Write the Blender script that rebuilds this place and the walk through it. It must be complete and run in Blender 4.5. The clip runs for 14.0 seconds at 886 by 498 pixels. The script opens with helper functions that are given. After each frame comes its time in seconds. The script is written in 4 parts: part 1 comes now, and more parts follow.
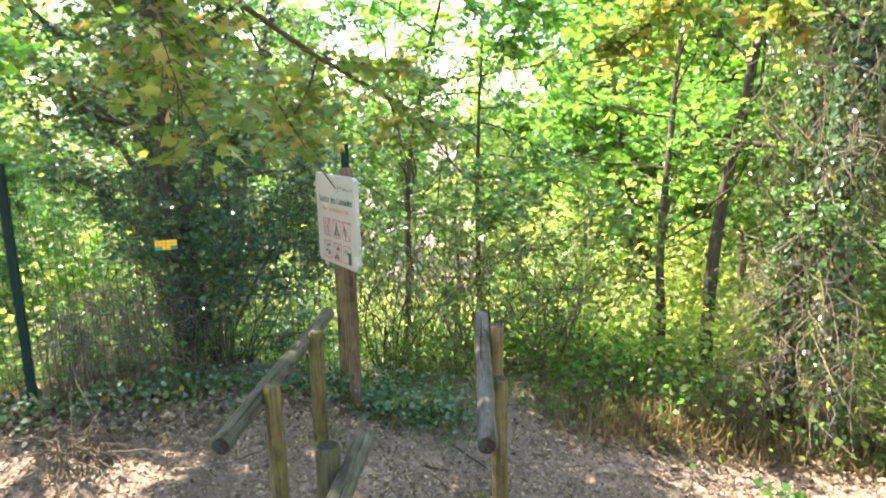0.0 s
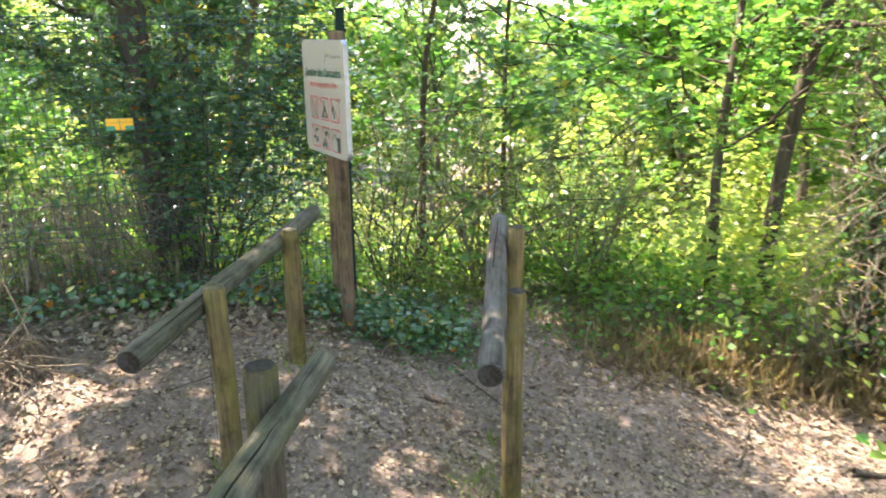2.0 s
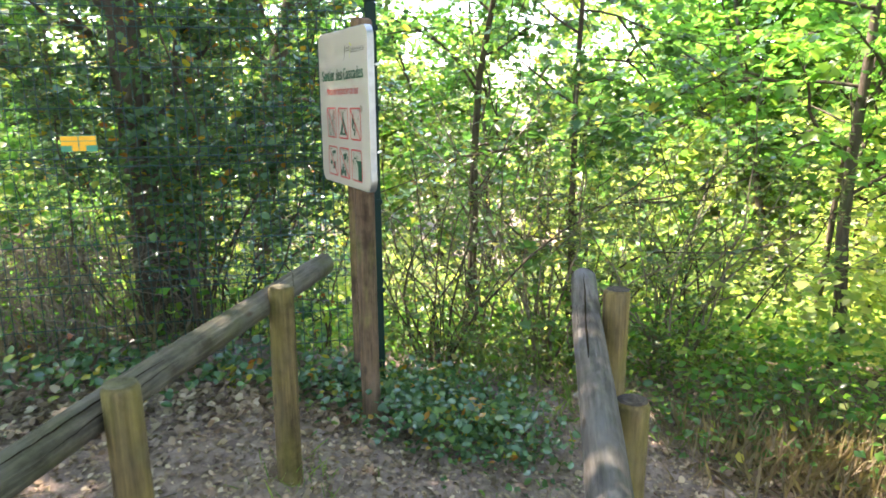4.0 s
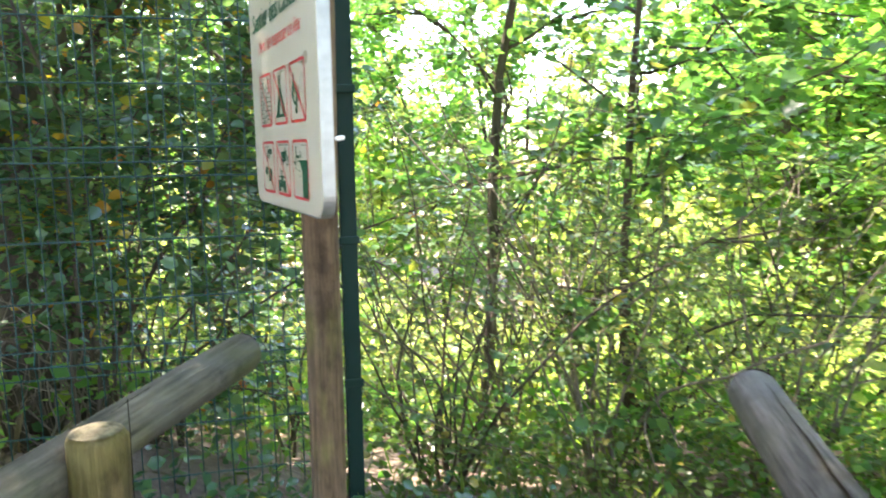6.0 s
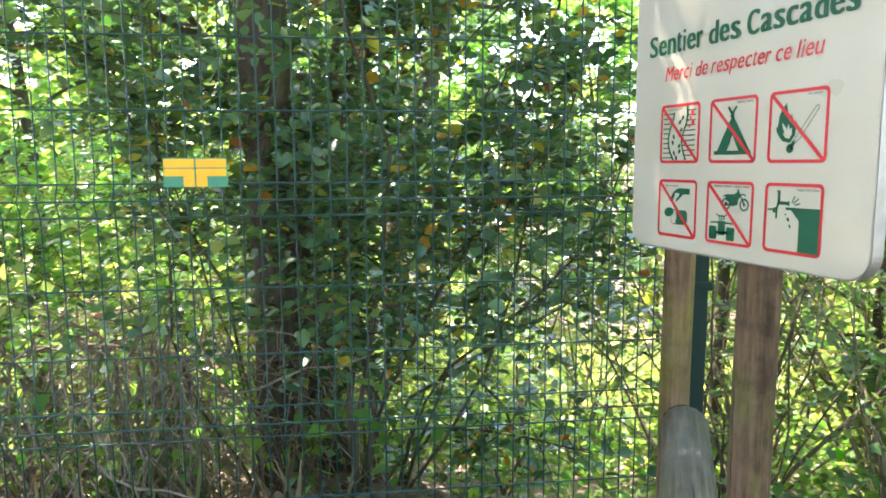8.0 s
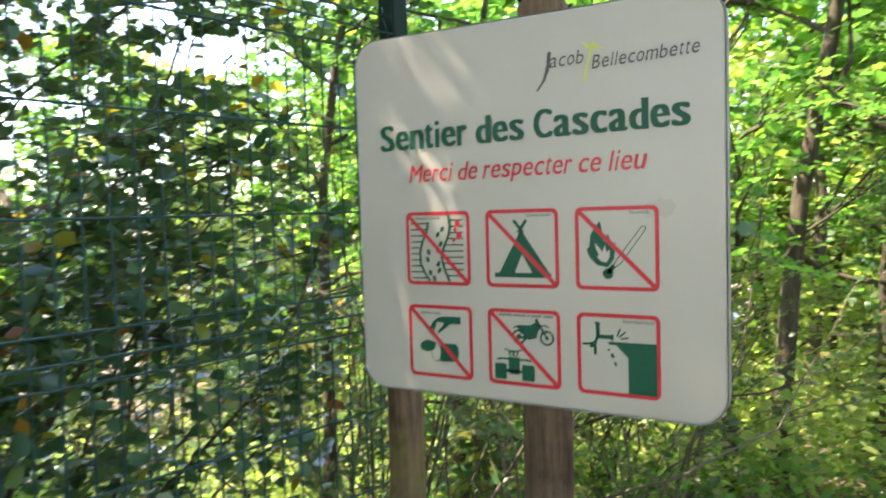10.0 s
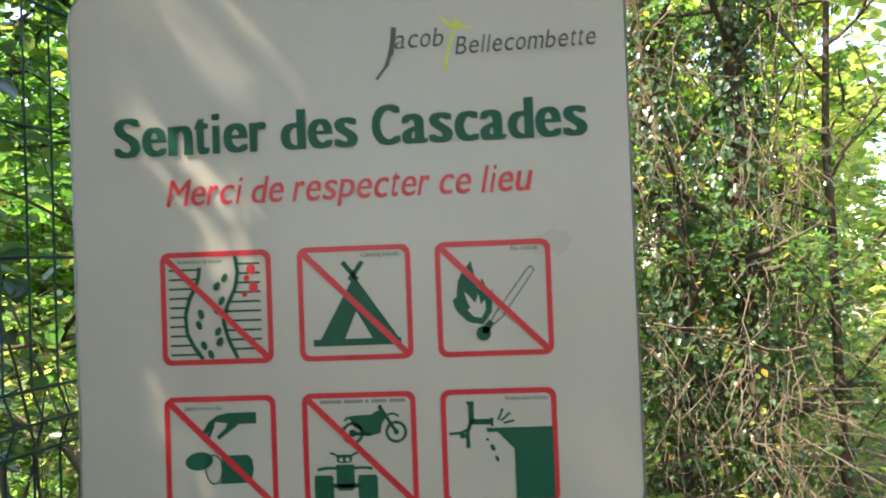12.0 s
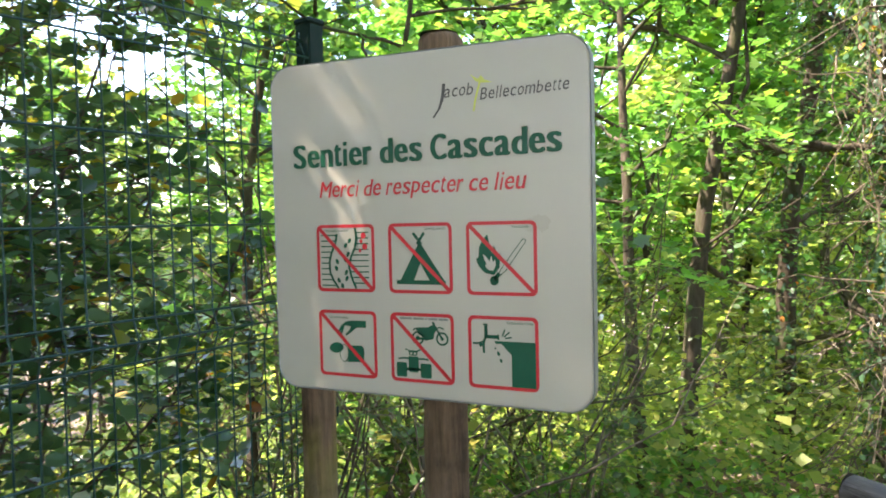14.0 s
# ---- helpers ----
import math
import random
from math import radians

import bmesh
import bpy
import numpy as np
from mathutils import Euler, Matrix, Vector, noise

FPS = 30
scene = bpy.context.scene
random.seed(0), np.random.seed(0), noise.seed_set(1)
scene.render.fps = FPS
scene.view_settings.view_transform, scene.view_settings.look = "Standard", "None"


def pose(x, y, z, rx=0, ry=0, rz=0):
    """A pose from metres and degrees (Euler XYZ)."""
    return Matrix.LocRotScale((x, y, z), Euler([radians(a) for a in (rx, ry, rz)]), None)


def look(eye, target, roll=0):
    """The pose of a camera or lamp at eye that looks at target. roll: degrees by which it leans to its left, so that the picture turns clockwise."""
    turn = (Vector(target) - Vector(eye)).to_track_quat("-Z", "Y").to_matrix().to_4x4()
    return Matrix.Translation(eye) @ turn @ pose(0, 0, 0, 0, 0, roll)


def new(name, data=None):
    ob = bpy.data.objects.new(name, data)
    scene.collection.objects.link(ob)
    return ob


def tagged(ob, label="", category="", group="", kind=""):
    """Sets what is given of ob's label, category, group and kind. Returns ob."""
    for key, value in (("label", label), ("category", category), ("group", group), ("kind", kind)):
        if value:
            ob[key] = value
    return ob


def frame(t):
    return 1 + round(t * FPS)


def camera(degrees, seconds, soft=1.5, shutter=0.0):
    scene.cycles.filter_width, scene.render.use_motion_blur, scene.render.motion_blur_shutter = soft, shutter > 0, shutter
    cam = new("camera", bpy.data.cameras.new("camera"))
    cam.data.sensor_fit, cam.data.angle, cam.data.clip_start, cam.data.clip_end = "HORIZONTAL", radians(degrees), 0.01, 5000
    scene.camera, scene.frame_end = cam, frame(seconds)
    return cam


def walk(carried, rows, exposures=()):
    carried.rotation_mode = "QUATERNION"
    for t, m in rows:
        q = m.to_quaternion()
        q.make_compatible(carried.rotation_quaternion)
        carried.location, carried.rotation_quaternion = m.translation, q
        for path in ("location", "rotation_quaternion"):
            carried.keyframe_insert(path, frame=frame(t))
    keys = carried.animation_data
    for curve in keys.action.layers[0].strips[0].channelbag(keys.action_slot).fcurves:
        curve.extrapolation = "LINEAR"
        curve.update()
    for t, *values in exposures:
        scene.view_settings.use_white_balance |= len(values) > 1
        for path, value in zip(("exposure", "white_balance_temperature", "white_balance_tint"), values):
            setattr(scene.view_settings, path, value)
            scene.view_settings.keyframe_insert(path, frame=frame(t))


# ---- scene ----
cam = camera(65.8, 14.0, soft=1.75, shutter=0.3)
PATH = [
    (0, (5.214, -2.331, 2.404), (3.567, -1.264, 2.017), -1.4),
    (0.5, (5.097, -2.219, 2.294), (3.496, -1.139, 1.774), -1.3),
    (1, (4.913, -2.049, 2.19), (3.324, -0.97, 1.634), -1.0),
    (1.5, (4.685, -1.916, 2.06), (3.099, -0.839, 1.488), -0.8),
    (2, (4.477, -1.675, 1.89), (2.817, -0.716, 1.319), -0.5),
    (2.5, (4.215, -1.483, 1.866), (2.45, -0.689, 1.361), -0.3),
    (2.7, (4.097, -1.418, 1.814), (2.323, -0.638, 1.321), -0.3),
    (4.8, (2.837, -0.797, 1.446), (1.092, 0.106, 1.069), -1.1),
    (5, (2.699, -0.702, 1.406), (0.963, 0.211, 1.013), -1.3),
    (5.5, (2.342, -0.513, 1.385), (0.606, 0.409, 1.016), -0.8),
    (6, (1.92, -0.444, 1.335), (0.14, 0.419, 1.043), -0.7),
    (6.5, (1.615, -0.557, 1.334), (-0.256, 0.093, 1.055), -0.4),
    (7, (1.397, -0.767, 1.323), (-0.513, -0.227, 1.08), 0.4),
    (7.2, (1.387, -0.865, 1.346), (-0.526, -0.335, 1.102), 0.4),
    (9.3, (0.844, -1.437, 1.482), (-0.609, -0.084, 1.235), -1.4),
    (9.5, (0.733, -1.411, 1.516), (-0.591, 0.07, 1.287), -1.3),
    (10, (0.533, -1.24, 1.555), (-0.472, 0.486, 1.451), -1.7),
    (10.5, (0.373, -1.074, 1.557), (-0.387, 0.775, 1.637), -1.2),
    (11, (0.232, -0.984, 1.539), (-0.206, 0.965, 1.644), -1.5),
    (11.5, (0.117, -0.938, 1.548), (0.008, 1.058, 1.625), -2.0),
    (12, (0.16, -0.921, 1.534), (0.055, 1.076, 1.568), -2.2),
    (12.5, (0.292, -0.919, 1.53), (-0.04, 1.052, 1.45), -2.0),
    (13, (0.364, -0.986, 1.536), (-0.249, 0.916, 1.467), -1.6),
    (13.5, (0.476, -1.167, 1.548), (-0.232, 0.703, 1.473), -1.5),
    (14, (0.658, -1.338, 1.559), (-0.174, 0.479, 1.481), -1.3),
]
walk(cam, [(t, look(e, g, r)) for t, e, g, r in PATH], exposures=((0.0, 3.58, 6900, 19), (2.5, 3.6, 6900, 19), (5.0, 3.8, 6900, 19), (6.0, 3.95, 6900, 19), (7.0, 4.02, 6900, 19), (8.0, 3.95, 6900, 19), (9.5, 3.66, 6900, 19), (10.4, 2.93, 6900, 19), (11.5, 2.85, 6900, 19), (12.5, 2.88, 6900, 19), (13.3, 3.05, 6900, 19), (14.0, 3.12, 6900, 19)))

# ---------- world, sun ----------
SUN_DIR = Vector((-0.62, -0.32, 0.98)).normalized()
world = bpy.data.worlds.new("sky")
scene.world = world
world.use_nodes = True
wn = world.node_tree
sky = wn.nodes.new("ShaderNodeTexSky")
sky.sky_type = "NISHITA"
sky.sun_disc = False
sky.sun_elevation = math.asin(SUN_DIR.z)
sky.sun_rotation = math.atan2(SUN_DIR.x, SUN_DIR.y)
wn.links.new(sky.outputs[0], wn.nodes["Background"].inputs[0])
wn.nodes["Background"].inputs[1].default_value = 0.15
sun_data = bpy.data.lights.new("sun", "SUN")
sun_data.energy, sun_data.angle, sun_data.color = 3.0, radians(0.55), (1.0, 0.93, 0.80)
sun = new("sun", sun_data)
sun.matrix_world = look((SUN_DIR * 30)[:], (0, 0, 0))


# ---------- materials ----------
def material(name, rough=0.7, spec=0.3):
    m = bpy.data.materials.new(name)
    m.use_nodes = True
    n = m.node_tree.nodes
    b = n["Principled BSDF"]
    b.inputs["Roughness"].default_value = rough
    b.inputs["Specular IOR Level"].default_value = spec
    return m, m.node_tree, b


def node(tree, kind, **values):
    n = tree.nodes.new(kind)
    for key, value in values.items():
        n.inputs[key.replace("_", " ")].default_value = value
    return n


def ramp(tree, source, stops):
    r = tree.nodes.new("ShaderNodeValToRGB")
    el = r.color_ramp.elements
    while len(el) < len(stops):
        el.new(0.5)
    for e, (p, c) in zip(el, stops):
        e.position, e.color = p, (*c, 1)
    tree.links.new(source, r.inputs[0])
    return r


def bump(tree, source, bsdf, strength, distance):
    b = node(tree, "ShaderNodeBump", Strength=strength, Distance=distance)
    tree.links.new(source, b.inputs["Height"])
    tree.links.new(b.outputs[0], bsdf.inputs["Normal"])


def coords(tree, scale=(1, 1, 1), kind="Object"):
    c = tree.nodes.new("ShaderNodeTexCoord")
    m = tree.nodes.new("ShaderNodeMapping")
    m.inputs["Scale"].default_value = scale
    tree.links.new(c.outputs[kind], m.inputs[0])
    return m.outputs[0]


def mixed(tree, fac, a, b):
    m = tree.nodes.new("ShaderNodeMix")
    m.data_type = "RGBA"
    if fac is not None:
        tree.links.new(fac, m.inputs[0])
    for sock, value in ((m.inputs[6], a), (m.inputs[7], b)):
        if isinstance(value, tuple):
            sock.default_value = (*value, 1)
        else:
            tree.links.new(value, sock)
    return m


def leaf_material(name, stops, through_amount=0.45, rough=0.42, glow=1.35, gloss=0.4):
    """Two-sided leaf: gloss, coloured diffuse and light passing through; each leaf has its own tint."""
    m, t, b = material(name, rough, gloss)
    geo = t.nodes.new("ShaderNodeNewGeometry")
    col = ramp(t, geo.outputs["Random Per Island"], stops)
    patch = node(t, "ShaderNodeTexNoise", Scale=1.3, Detail=2.0)
    t.links.new(coords(t), patch.inputs["Vector"])
    vary = ramp(t, patch.outputs[0], [(0.3, (0.72, 0.80, 0.70)), (0.7, (1.15, 1.08, 0.9))])
    mul = t.nodes.new("ShaderNodeMix")
    mul.data_type, mul.blend_type = "RGBA", "MULTIPLY"
    mul.inputs[0].default_value = 1.0
    t.links.new(col.outputs[0], mul.inputs[6])
    t.links.new(vary.outputs[0], mul.inputs[7])
    t.links.new(mul.outputs[2], b.inputs["Base Color"])
    tr = t.nodes.new("ShaderNodeBsdfTranslucent")
    gain = t.nodes.new("ShaderNodeMix")
    gain.data_type, gain.blend_type = "RGBA", "MULTIPLY"
    gain.inputs[0].default_value = 1.0
    # glow lifts the passed light above the leaf's own tint
    gain.inputs[7].default_value = (1.4 * glow, 1.45 * glow, 0.80 * glow, 1)
    t.links.new(mul.outputs[2], gain.inputs[6])
    t.links.new(gain.outputs[2], tr.inputs[0])
    mix = t.nodes.new("ShaderNodeMixShader")
    mix.inputs[0].default_value = through_amount
    t.links.new(b.outputs[0], mix.inputs[1])
    t.links.new(tr.outputs[0], mix.inputs[2])
    t.links.new(mix.outputs[0], t.nodes["Material Output"].inputs[0])
    return m


LEAF_MID = leaf_material("leaf_mid", [(0, (0.035, 0.090, 0.034)), (0.5, (0.060, 0.140, 0.050)), (0.9, (0.10, 0.18, 0.05)), (1, (0.30, 0.25, 0.06))], 0.52, 0.34, 1.7)
LEAF_DARK = leaf_material("leaf_dark", [(0, (0.042, 0.100, 0.056)), (0.6, (0.082, 0.160, 0.086)), (0.92, (0.12, 0.19, 0.06)), (0.965, (0.33, 0.28, 0.03)), (1, (0.30, 0.10, 0.03))], 0.34, 0.27, gloss=0.75)
LEAF_THICKET = leaf_material("leaf_thicket", [(0, (0.045, 0.085, 0.036)), (0.6, (0.085, 0.130, 0.050)), (0.92, (0.13, 0.16, 0.06)), (1, (0.24, 0.19, 0.07))], 0.55, 0.36, 1.6)
LEAF_BRIGHT = leaf_material("leaf_bright", [(0, (0.055, 0.15, 0.04)), (0.6, (0.09, 0.21, 0.05)), (1, (0.17, 0.25, 0.055))], 0.56, 0.36, 1.6)
# far foliage: sunlight painted into the colour, paler and yellower than the near leaves
LEAF_FAR_SUNLIT = leaf_material("leaf_far_sunlit", [(0, (0.11, 0.18, 0.06)), (0.6, (0.21, 0.27, 0.09)), (1, (0.33, 0.33, 0.13))], 0.60, 0.42, 1.6)
LEAF_TURN = leaf_material("leaf_turning", [(0, (0.075, 0.14, 0.035)), (0.6, (0.15, 0.20, 0.055)), (0.88, (0.28, 0.23, 0.09)), (1, (0.34, 0.17, 0.085))], 0.5)
LEAF_DEAD = leaf_material("leaf_dead", [(0, (0.060, 0.038, 0.028)), (0.4, (0.185, 0.125, 0.094)), (0.85, (0.32, 0.23, 0.178)), (1, (0.44, 0.34, 0.27))], 0.08, 0.75)
GRASS_DRY = leaf_material("grass_dry", [(0, (0.085, 0.064, 0.042)), (0.85, (0.195, 0.145, 0.098)), (1, (0.14, 0.14, 0.06))], 0.3, 0.7)
GRASS_GREEN = leaf_material("grass_green", [(0, (0.06, 0.12, 0.03)), (1, (0.15, 0.20, 0.05))], 0.4, 0.6)


def bark(name, low, high, moss, scale=(14, 14, 3)):
    m, t, b = material(name, 0.9, 0.15)
    c = coords(t, scale)
    n1 = node(t, "ShaderNodeTexNoise", Scale=1.6, Detail=8.0, Roughness=0.7)
    n2 = node(t, "ShaderNodeTexNoise", Scale=0.35, Detail=3.0)
    t.links.new(c, n1.inputs["Vector"])
    t.links.new(c, n2.inputs["Vector"])
    col = ramp(t, n1.outputs[0], [(0.3, low), (0.7, high)])
    mm = ramp(t, n2.outputs[0], [(0.5, (0, 0, 0)), (0.68, (0.7, 0.7, 0.7))])
    mix = mixed(t, mm.outputs[0], col.outputs[0], moss)
    t.links.new(mix.outputs[2], b.inputs["Base Color"])
    bump(t, n1.outputs[0], b, 0.7, 0.02)
    return m


BARK = bark("bark", (0.035, 0.027, 0.019), (0.12, 0.095, 0.068), (0.06, 0.075, 0.03))
BARK_PALE = bark("bark_pale", (0.09, 0.075, 0.05), (0.22, 0.18, 0.13), (0.10, 0.11, 0.05))
# one dry vine bark twice: plain dark, then lightened with sunlight in its colour
VINE_DARK = bark("dry_vine_dark", (0.07, 0.055, 0.038), (0.19, 0.15, 0.105), (0.15, 0.13, 0.09), (30, 30, 30))
VINE_SUNLIT = bark("dry_vine_sunlit", (0.11, 0.085, 0.062), (0.29, 0.235, 0.175), (0.2, 0.17, 0.12), (30, 30, 30))


def timber(name, low, high, algae, algae_amount, grey):
    """Weathered round timber: grain along local z, checks, green algae film, greyed patches."""
    m, t, b = material(name, 0.82, 0.2)
    c = coords(t, (26, 26, 1.6))
    grain = node(t, "ShaderNodeTexNoise", Scale=2.2, Detail=9.0, Roughness=0.65)
    t.links.new(c, grain.inputs["Vector"])
    col = ramp(t, grain.outputs[0], [(0.34, tuple(v * 0.8 for v in low)), (0.64, tuple(v * 1.12 for v in high))])
    c2 = coords(t, (5, 5, 1.8))
    film = node(t, "ShaderNodeTexNoise", Scale=1.5, Detail=4.0)
    t.links.new(c2, film.inputs["Vector"])
    amount = ramp(t, film.outputs[0], [(0.58 - 0.3 * algae_amount, (0, 0, 0)), (0.78 - 0.2 * algae_amount, (1, 1, 1))])
    m1 = mixed(t, amount.outputs[0], col.outputs[0], algae)
    c3 = coords(t, (9, 9, 4))
    dirt = node(t, "ShaderNodeTexNoise", Scale=1.1, Detail=6.0)
    t.links.new(c3, dirt.inputs["Vector"])
    gr = ramp(t, dirt.outputs[0], [(0.5, (0, 0, 0)), (0.75, (0.75, 0.75, 0.75))])
    m2 = mixed(t, gr.outputs[0], m1.outputs[2], grey)
    big = node(t, "ShaderNodeTexNoise", Scale=1.0, Detail=7.0, Roughness=0.68)
    t.links.new(coords(t, (7, 7, 5)), big.inputs["Vector"])
    wear = ramp(t, big.outputs[0], [(0.34, (0.42, 0.40, 0.38)), (0.50, (0.92, 0.92, 0.92)), (0.66, (1.18, 1.16, 1.12))])
    worn = t.nodes.new("ShaderNodeMix")
    worn.data_type, worn.blend_type = "RGBA", "MULTIPLY"
    worn.inputs[0].default_value = 1.0
    t.links.new(m2.outputs[2], worn.inputs[6])
    t.links.new(wear.outputs[0], worn.inputs[7])
    m2 = worn
    knots = node(t, "ShaderNodeTexVoronoi", Scale=2.3)
    t.links.new(coords(t, (4, 4, 1.6)), knots.inputs["Vector"])
    kn = ramp(t, knots.outputs["Distance"], [(0.06, (1, 1, 1)), (0.13, (0, 0, 0))])
    m3 = mixed(t, kn.outputs[0], m2.outputs[2], (0.06, 0.04, 0.025))
    t.links.new(m3.outputs[2], b.inputs["Base Color"])
    bump(t, grain.outputs[0], b, 0.9, 0.012)
    return m


POST_WOOD = timber("post_wood", (0.075, 0.052, 0.023), (0.165, 0.118, 0.050), (0.145, 0.122, 0.028), 0.5, (0.11, 0.088, 0.055))
POST_DARK = timber("post_dark", (0.035, 0.027, 0.018), (0.090, 0.068, 0.044), (0.100, 0.100, 0.022), 0.4, (0.06, 0.055, 0.05))
RAIL_WOOD = timber("rail_wood", (0.040, 0.035, 0.029), (0.108, 0.095, 0.082), (0.070, 0.066, 0.042), 0.15, (0.092, 0.090, 0.090))
RAIL_MOSSY = timber("rail_mossy", (0.045, 0.040, 0.028), (0.115, 0.103, 0.076), (0.075, 0.078, 0.034), 0.45, (0.095, 0.094, 0.085))
SIGN_WOOD = timber("sign_wood", (0.080, 0.050, 0.029), (0.160, 0.102, 0.060), (0.20, 0.19, 0.05), 0.12, (0.19, 0.13, 0.09))
LICHEN_WOOD = timber("lichen_wood", (0.095, 0.058, 0.035), (0.19, 0.122, 0.072), (0.17, 0.15, 0.03), 0.45, (0.19, 0.14, 0.09))
END_GRAIN = timber("end_grain", (0.016, 0.012, 0.009), (0.055, 0.040, 0.030), (0.035, 0.034, 0.024), 0.3, (0.05, 0.047, 0.045))
END_PALE = timber("end_grain_pale", (0.08, 0.066, 0.04), (0.18, 0.15, 0.09), (0.12, 0.12, 0.05), 0.3, (0.16, 0.14, 0.10))
CRACK, _t, _b = material("crack", 1.0, 0.0)
_b.inputs["Base Color"].default_value = (0.018, 0.014, 0.010, 1)


def plain(name, colour, rough, spec=0.4, metal=0.0, speck=0.12, scale=40):
    m, t, b = material(name, rough, spec)
    b.inputs["Metallic"].default_value = metal
    n = node(t, "ShaderNodeTexNoise", Scale=float(scale), Detail=5.0)
    t.links.new(coords(t), n.inputs["Vector"])
    col = ramp(t, n.outputs[0], [(0.3, tuple(v * (1 - speck) for v in colour)), (0.7, tuple(min(1, v * (1 + speck)) for v in colour))])
    t.links.new(col.outputs[0], b.inputs["Base Color"])
    r = ramp(t, n.outputs[0], [(0.3, (rough * 0.85,) * 3), (0.7, (min(1, rough * 1.15),) * 3)])
    t.links.new(r.outputs[0], b.inputs["Roughness"])
    return m


WIRE_GREEN = plain("green_coated_wire", (0.010, 0.048, 0.040), 0.40, 0.32)
POST_GREEN = plain("green_coated_steel", (0.005, 0.020, 0.015), 0.7, 0.2)
BOARD_WHITE = plain("sign_sheet", (0.42, 0.385, 0.31), 0.32, 0.45, 0.0, 0.03, 6)
BOARD_EDGE = plain("sign_rim_aluminium", (0.27, 0.28, 0.28), 0.38, 0.5, 0.6, 0.15, 30)
INK_GREEN = plain("ink_green", (0.003, 0.074, 0.038), 0.40, 0.22, speck=0.06)
INK_RED = plain("ink_red", (0.50, 0.018, 0.024), 0.35, speck=0.06)
INK_GREY = plain("ink_grey", (0.065, 0.058, 0.050), 0.4, speck=0.1)
INK_LIME = plain("ink_lime", (0.50, 0.52, 0.10), 0.4, speck=0.1)
INK_TAN = plain("ink_small_print", (0.17, 0.18, 0.15), 0.4)
TAG_YELLOW = plain("tag_yellow", (0.76, 0.37, 0.010), 0.45, speck=0.05)
TAG_GREEN = plain("tag_green", (0.03, 0.20, 0.11), 0.45, speck=0.08)
TIE_WHITE = plain("white_tie", (0.7, 0.7, 0.66), 0.5)
GALV = plain("galvanised_steel", (0.20, 0.17, 0.14), 0.65, 0.3, 0.5)


def soil():
    m, t, b = material("leafy_soil", 0.95, 0.1)
    c = coords(t)
    n1 = node(t, "ShaderNodeTexNoise", Scale=1.1, Detail=5.0)
    n2 = node(t, "ShaderNodeTexNoise", Scale=38.0, Detail=8.0, Roughness=0.75)
    v = node(t, "ShaderNodeTexVoronoi", Scale=26.0)
    for n in (n1, n2, v):
        t.links.new(c, n.inputs["Vector"])
    base = ramp(t, n2.outputs[0], [(0.3, (0.092, 0.065, 0.052)), (0.55, (0.195, 0.146, 0.118)), (0.75, (0.34, 0.265, 0.22))])
    litter = ramp(t, v.outputs["Color"], [(0.2, (0.115, 0.083, 0.065)), (0.6, (0.24, 0.178, 0.14)), (0.9, (0.36, 0.285, 0.23))])
    where = ramp(t, n1.outputs[0], [(0.40, (0, 0, 0)), (0.62, (0.8, 0.8, 0.8))])
    mix = mixed(t, where.outputs[0], base.outputs[0], litter.outputs[0])
    t.links.new(mix.outputs[2], b.inputs["Base Color"])
    bump(t, n2.outputs[0], b, 0.6, 0.03)
    return m


SOIL = soil()


# ---------- mesh helpers ----------
def part(name, bm, mat, parent=None, label=""):
    me = bpy.data.meshes.new(name)
    bm.to_mesh(me)
    bm.free()
    me.materials.append(mat)
    ob = new(name, me)
    ob.parent = parent
    return tagged(ob, label)


def empty(name, at, label, category, group="", kind=""):
    ob = new(name)
    ob.location = at
    ob.empty_display_size = 0.1
    return tagged(ob, label, category, group, kind)


def raw_mesh(name, co, loops, starts, mats, smooth=True, slot=None):
    me = bpy.data.meshes.new(name)
    me.vertices.add(len(co))
    me.vertices.foreach_set("co", np.ascontiguousarray(co, np.float32).ravel())
    me.loops.add(len(loops))
    me.loops.foreach_set("vertex_index", np.ascontiguousarray(loops, np.int32))
    me.polygons.add(len(starts))
    me.polygons.foreach_set("loop_start", np.ascontiguousarray(starts, np.int32))
    for m in mats:
        me.materials.append(m)
    if slot is not None:
        me.polygons.foreach_set("material_index", np.ascontiguousarray(slot, np.int32))
    me.update(calc_edges=True)
    me.validate()
    if smooth:
        me.polygons.foreach_set("use_smooth", np.ones(len(starts), bool))
    return me


def child(name, me, parent, label=""):
    ob = new(name, me)
    if parent is not None:
        ob.parent = parent
        ob.location = -Vector(parent.location)
    return tagged(ob, label)


def unit(v):
    return v / np.maximum(np.linalg.norm(v, axis=-1, keepdims=True), 1e-9)


OVAL = np.array([(0, 0, 0), (0.30, -0.36, 0.08), (0.70, -0.30, 0.07), (1, 0, -0.05), (0.70, 0.30, 0.07), (0.30, 0.36, 0.08)])
OVAL_F = [(0, 1, 2, 3), (0, 3, 4, 5)]
LANCE = np.array([(0, 0, 0), (0.5, -0.17, 0.04), (1, 0, -0.1), (0.5, 0.17, 0.04)])
LANCE_F = [(0, 1, 2, 3)]
LOBED = np.array([(0, 0, 0), (0.10, -0.45, 0.03), (0.34, -0.30, 0.05), (0.52, -0.62, 0.0), (0.64, -0.22, 0.04), (1, 0, -0.06), (0.64, 0.22, 0.04), (0.52, 0.62, 0.0), (0.34, 0.30, 0.05), (0.10, 0.45, 0.03)])
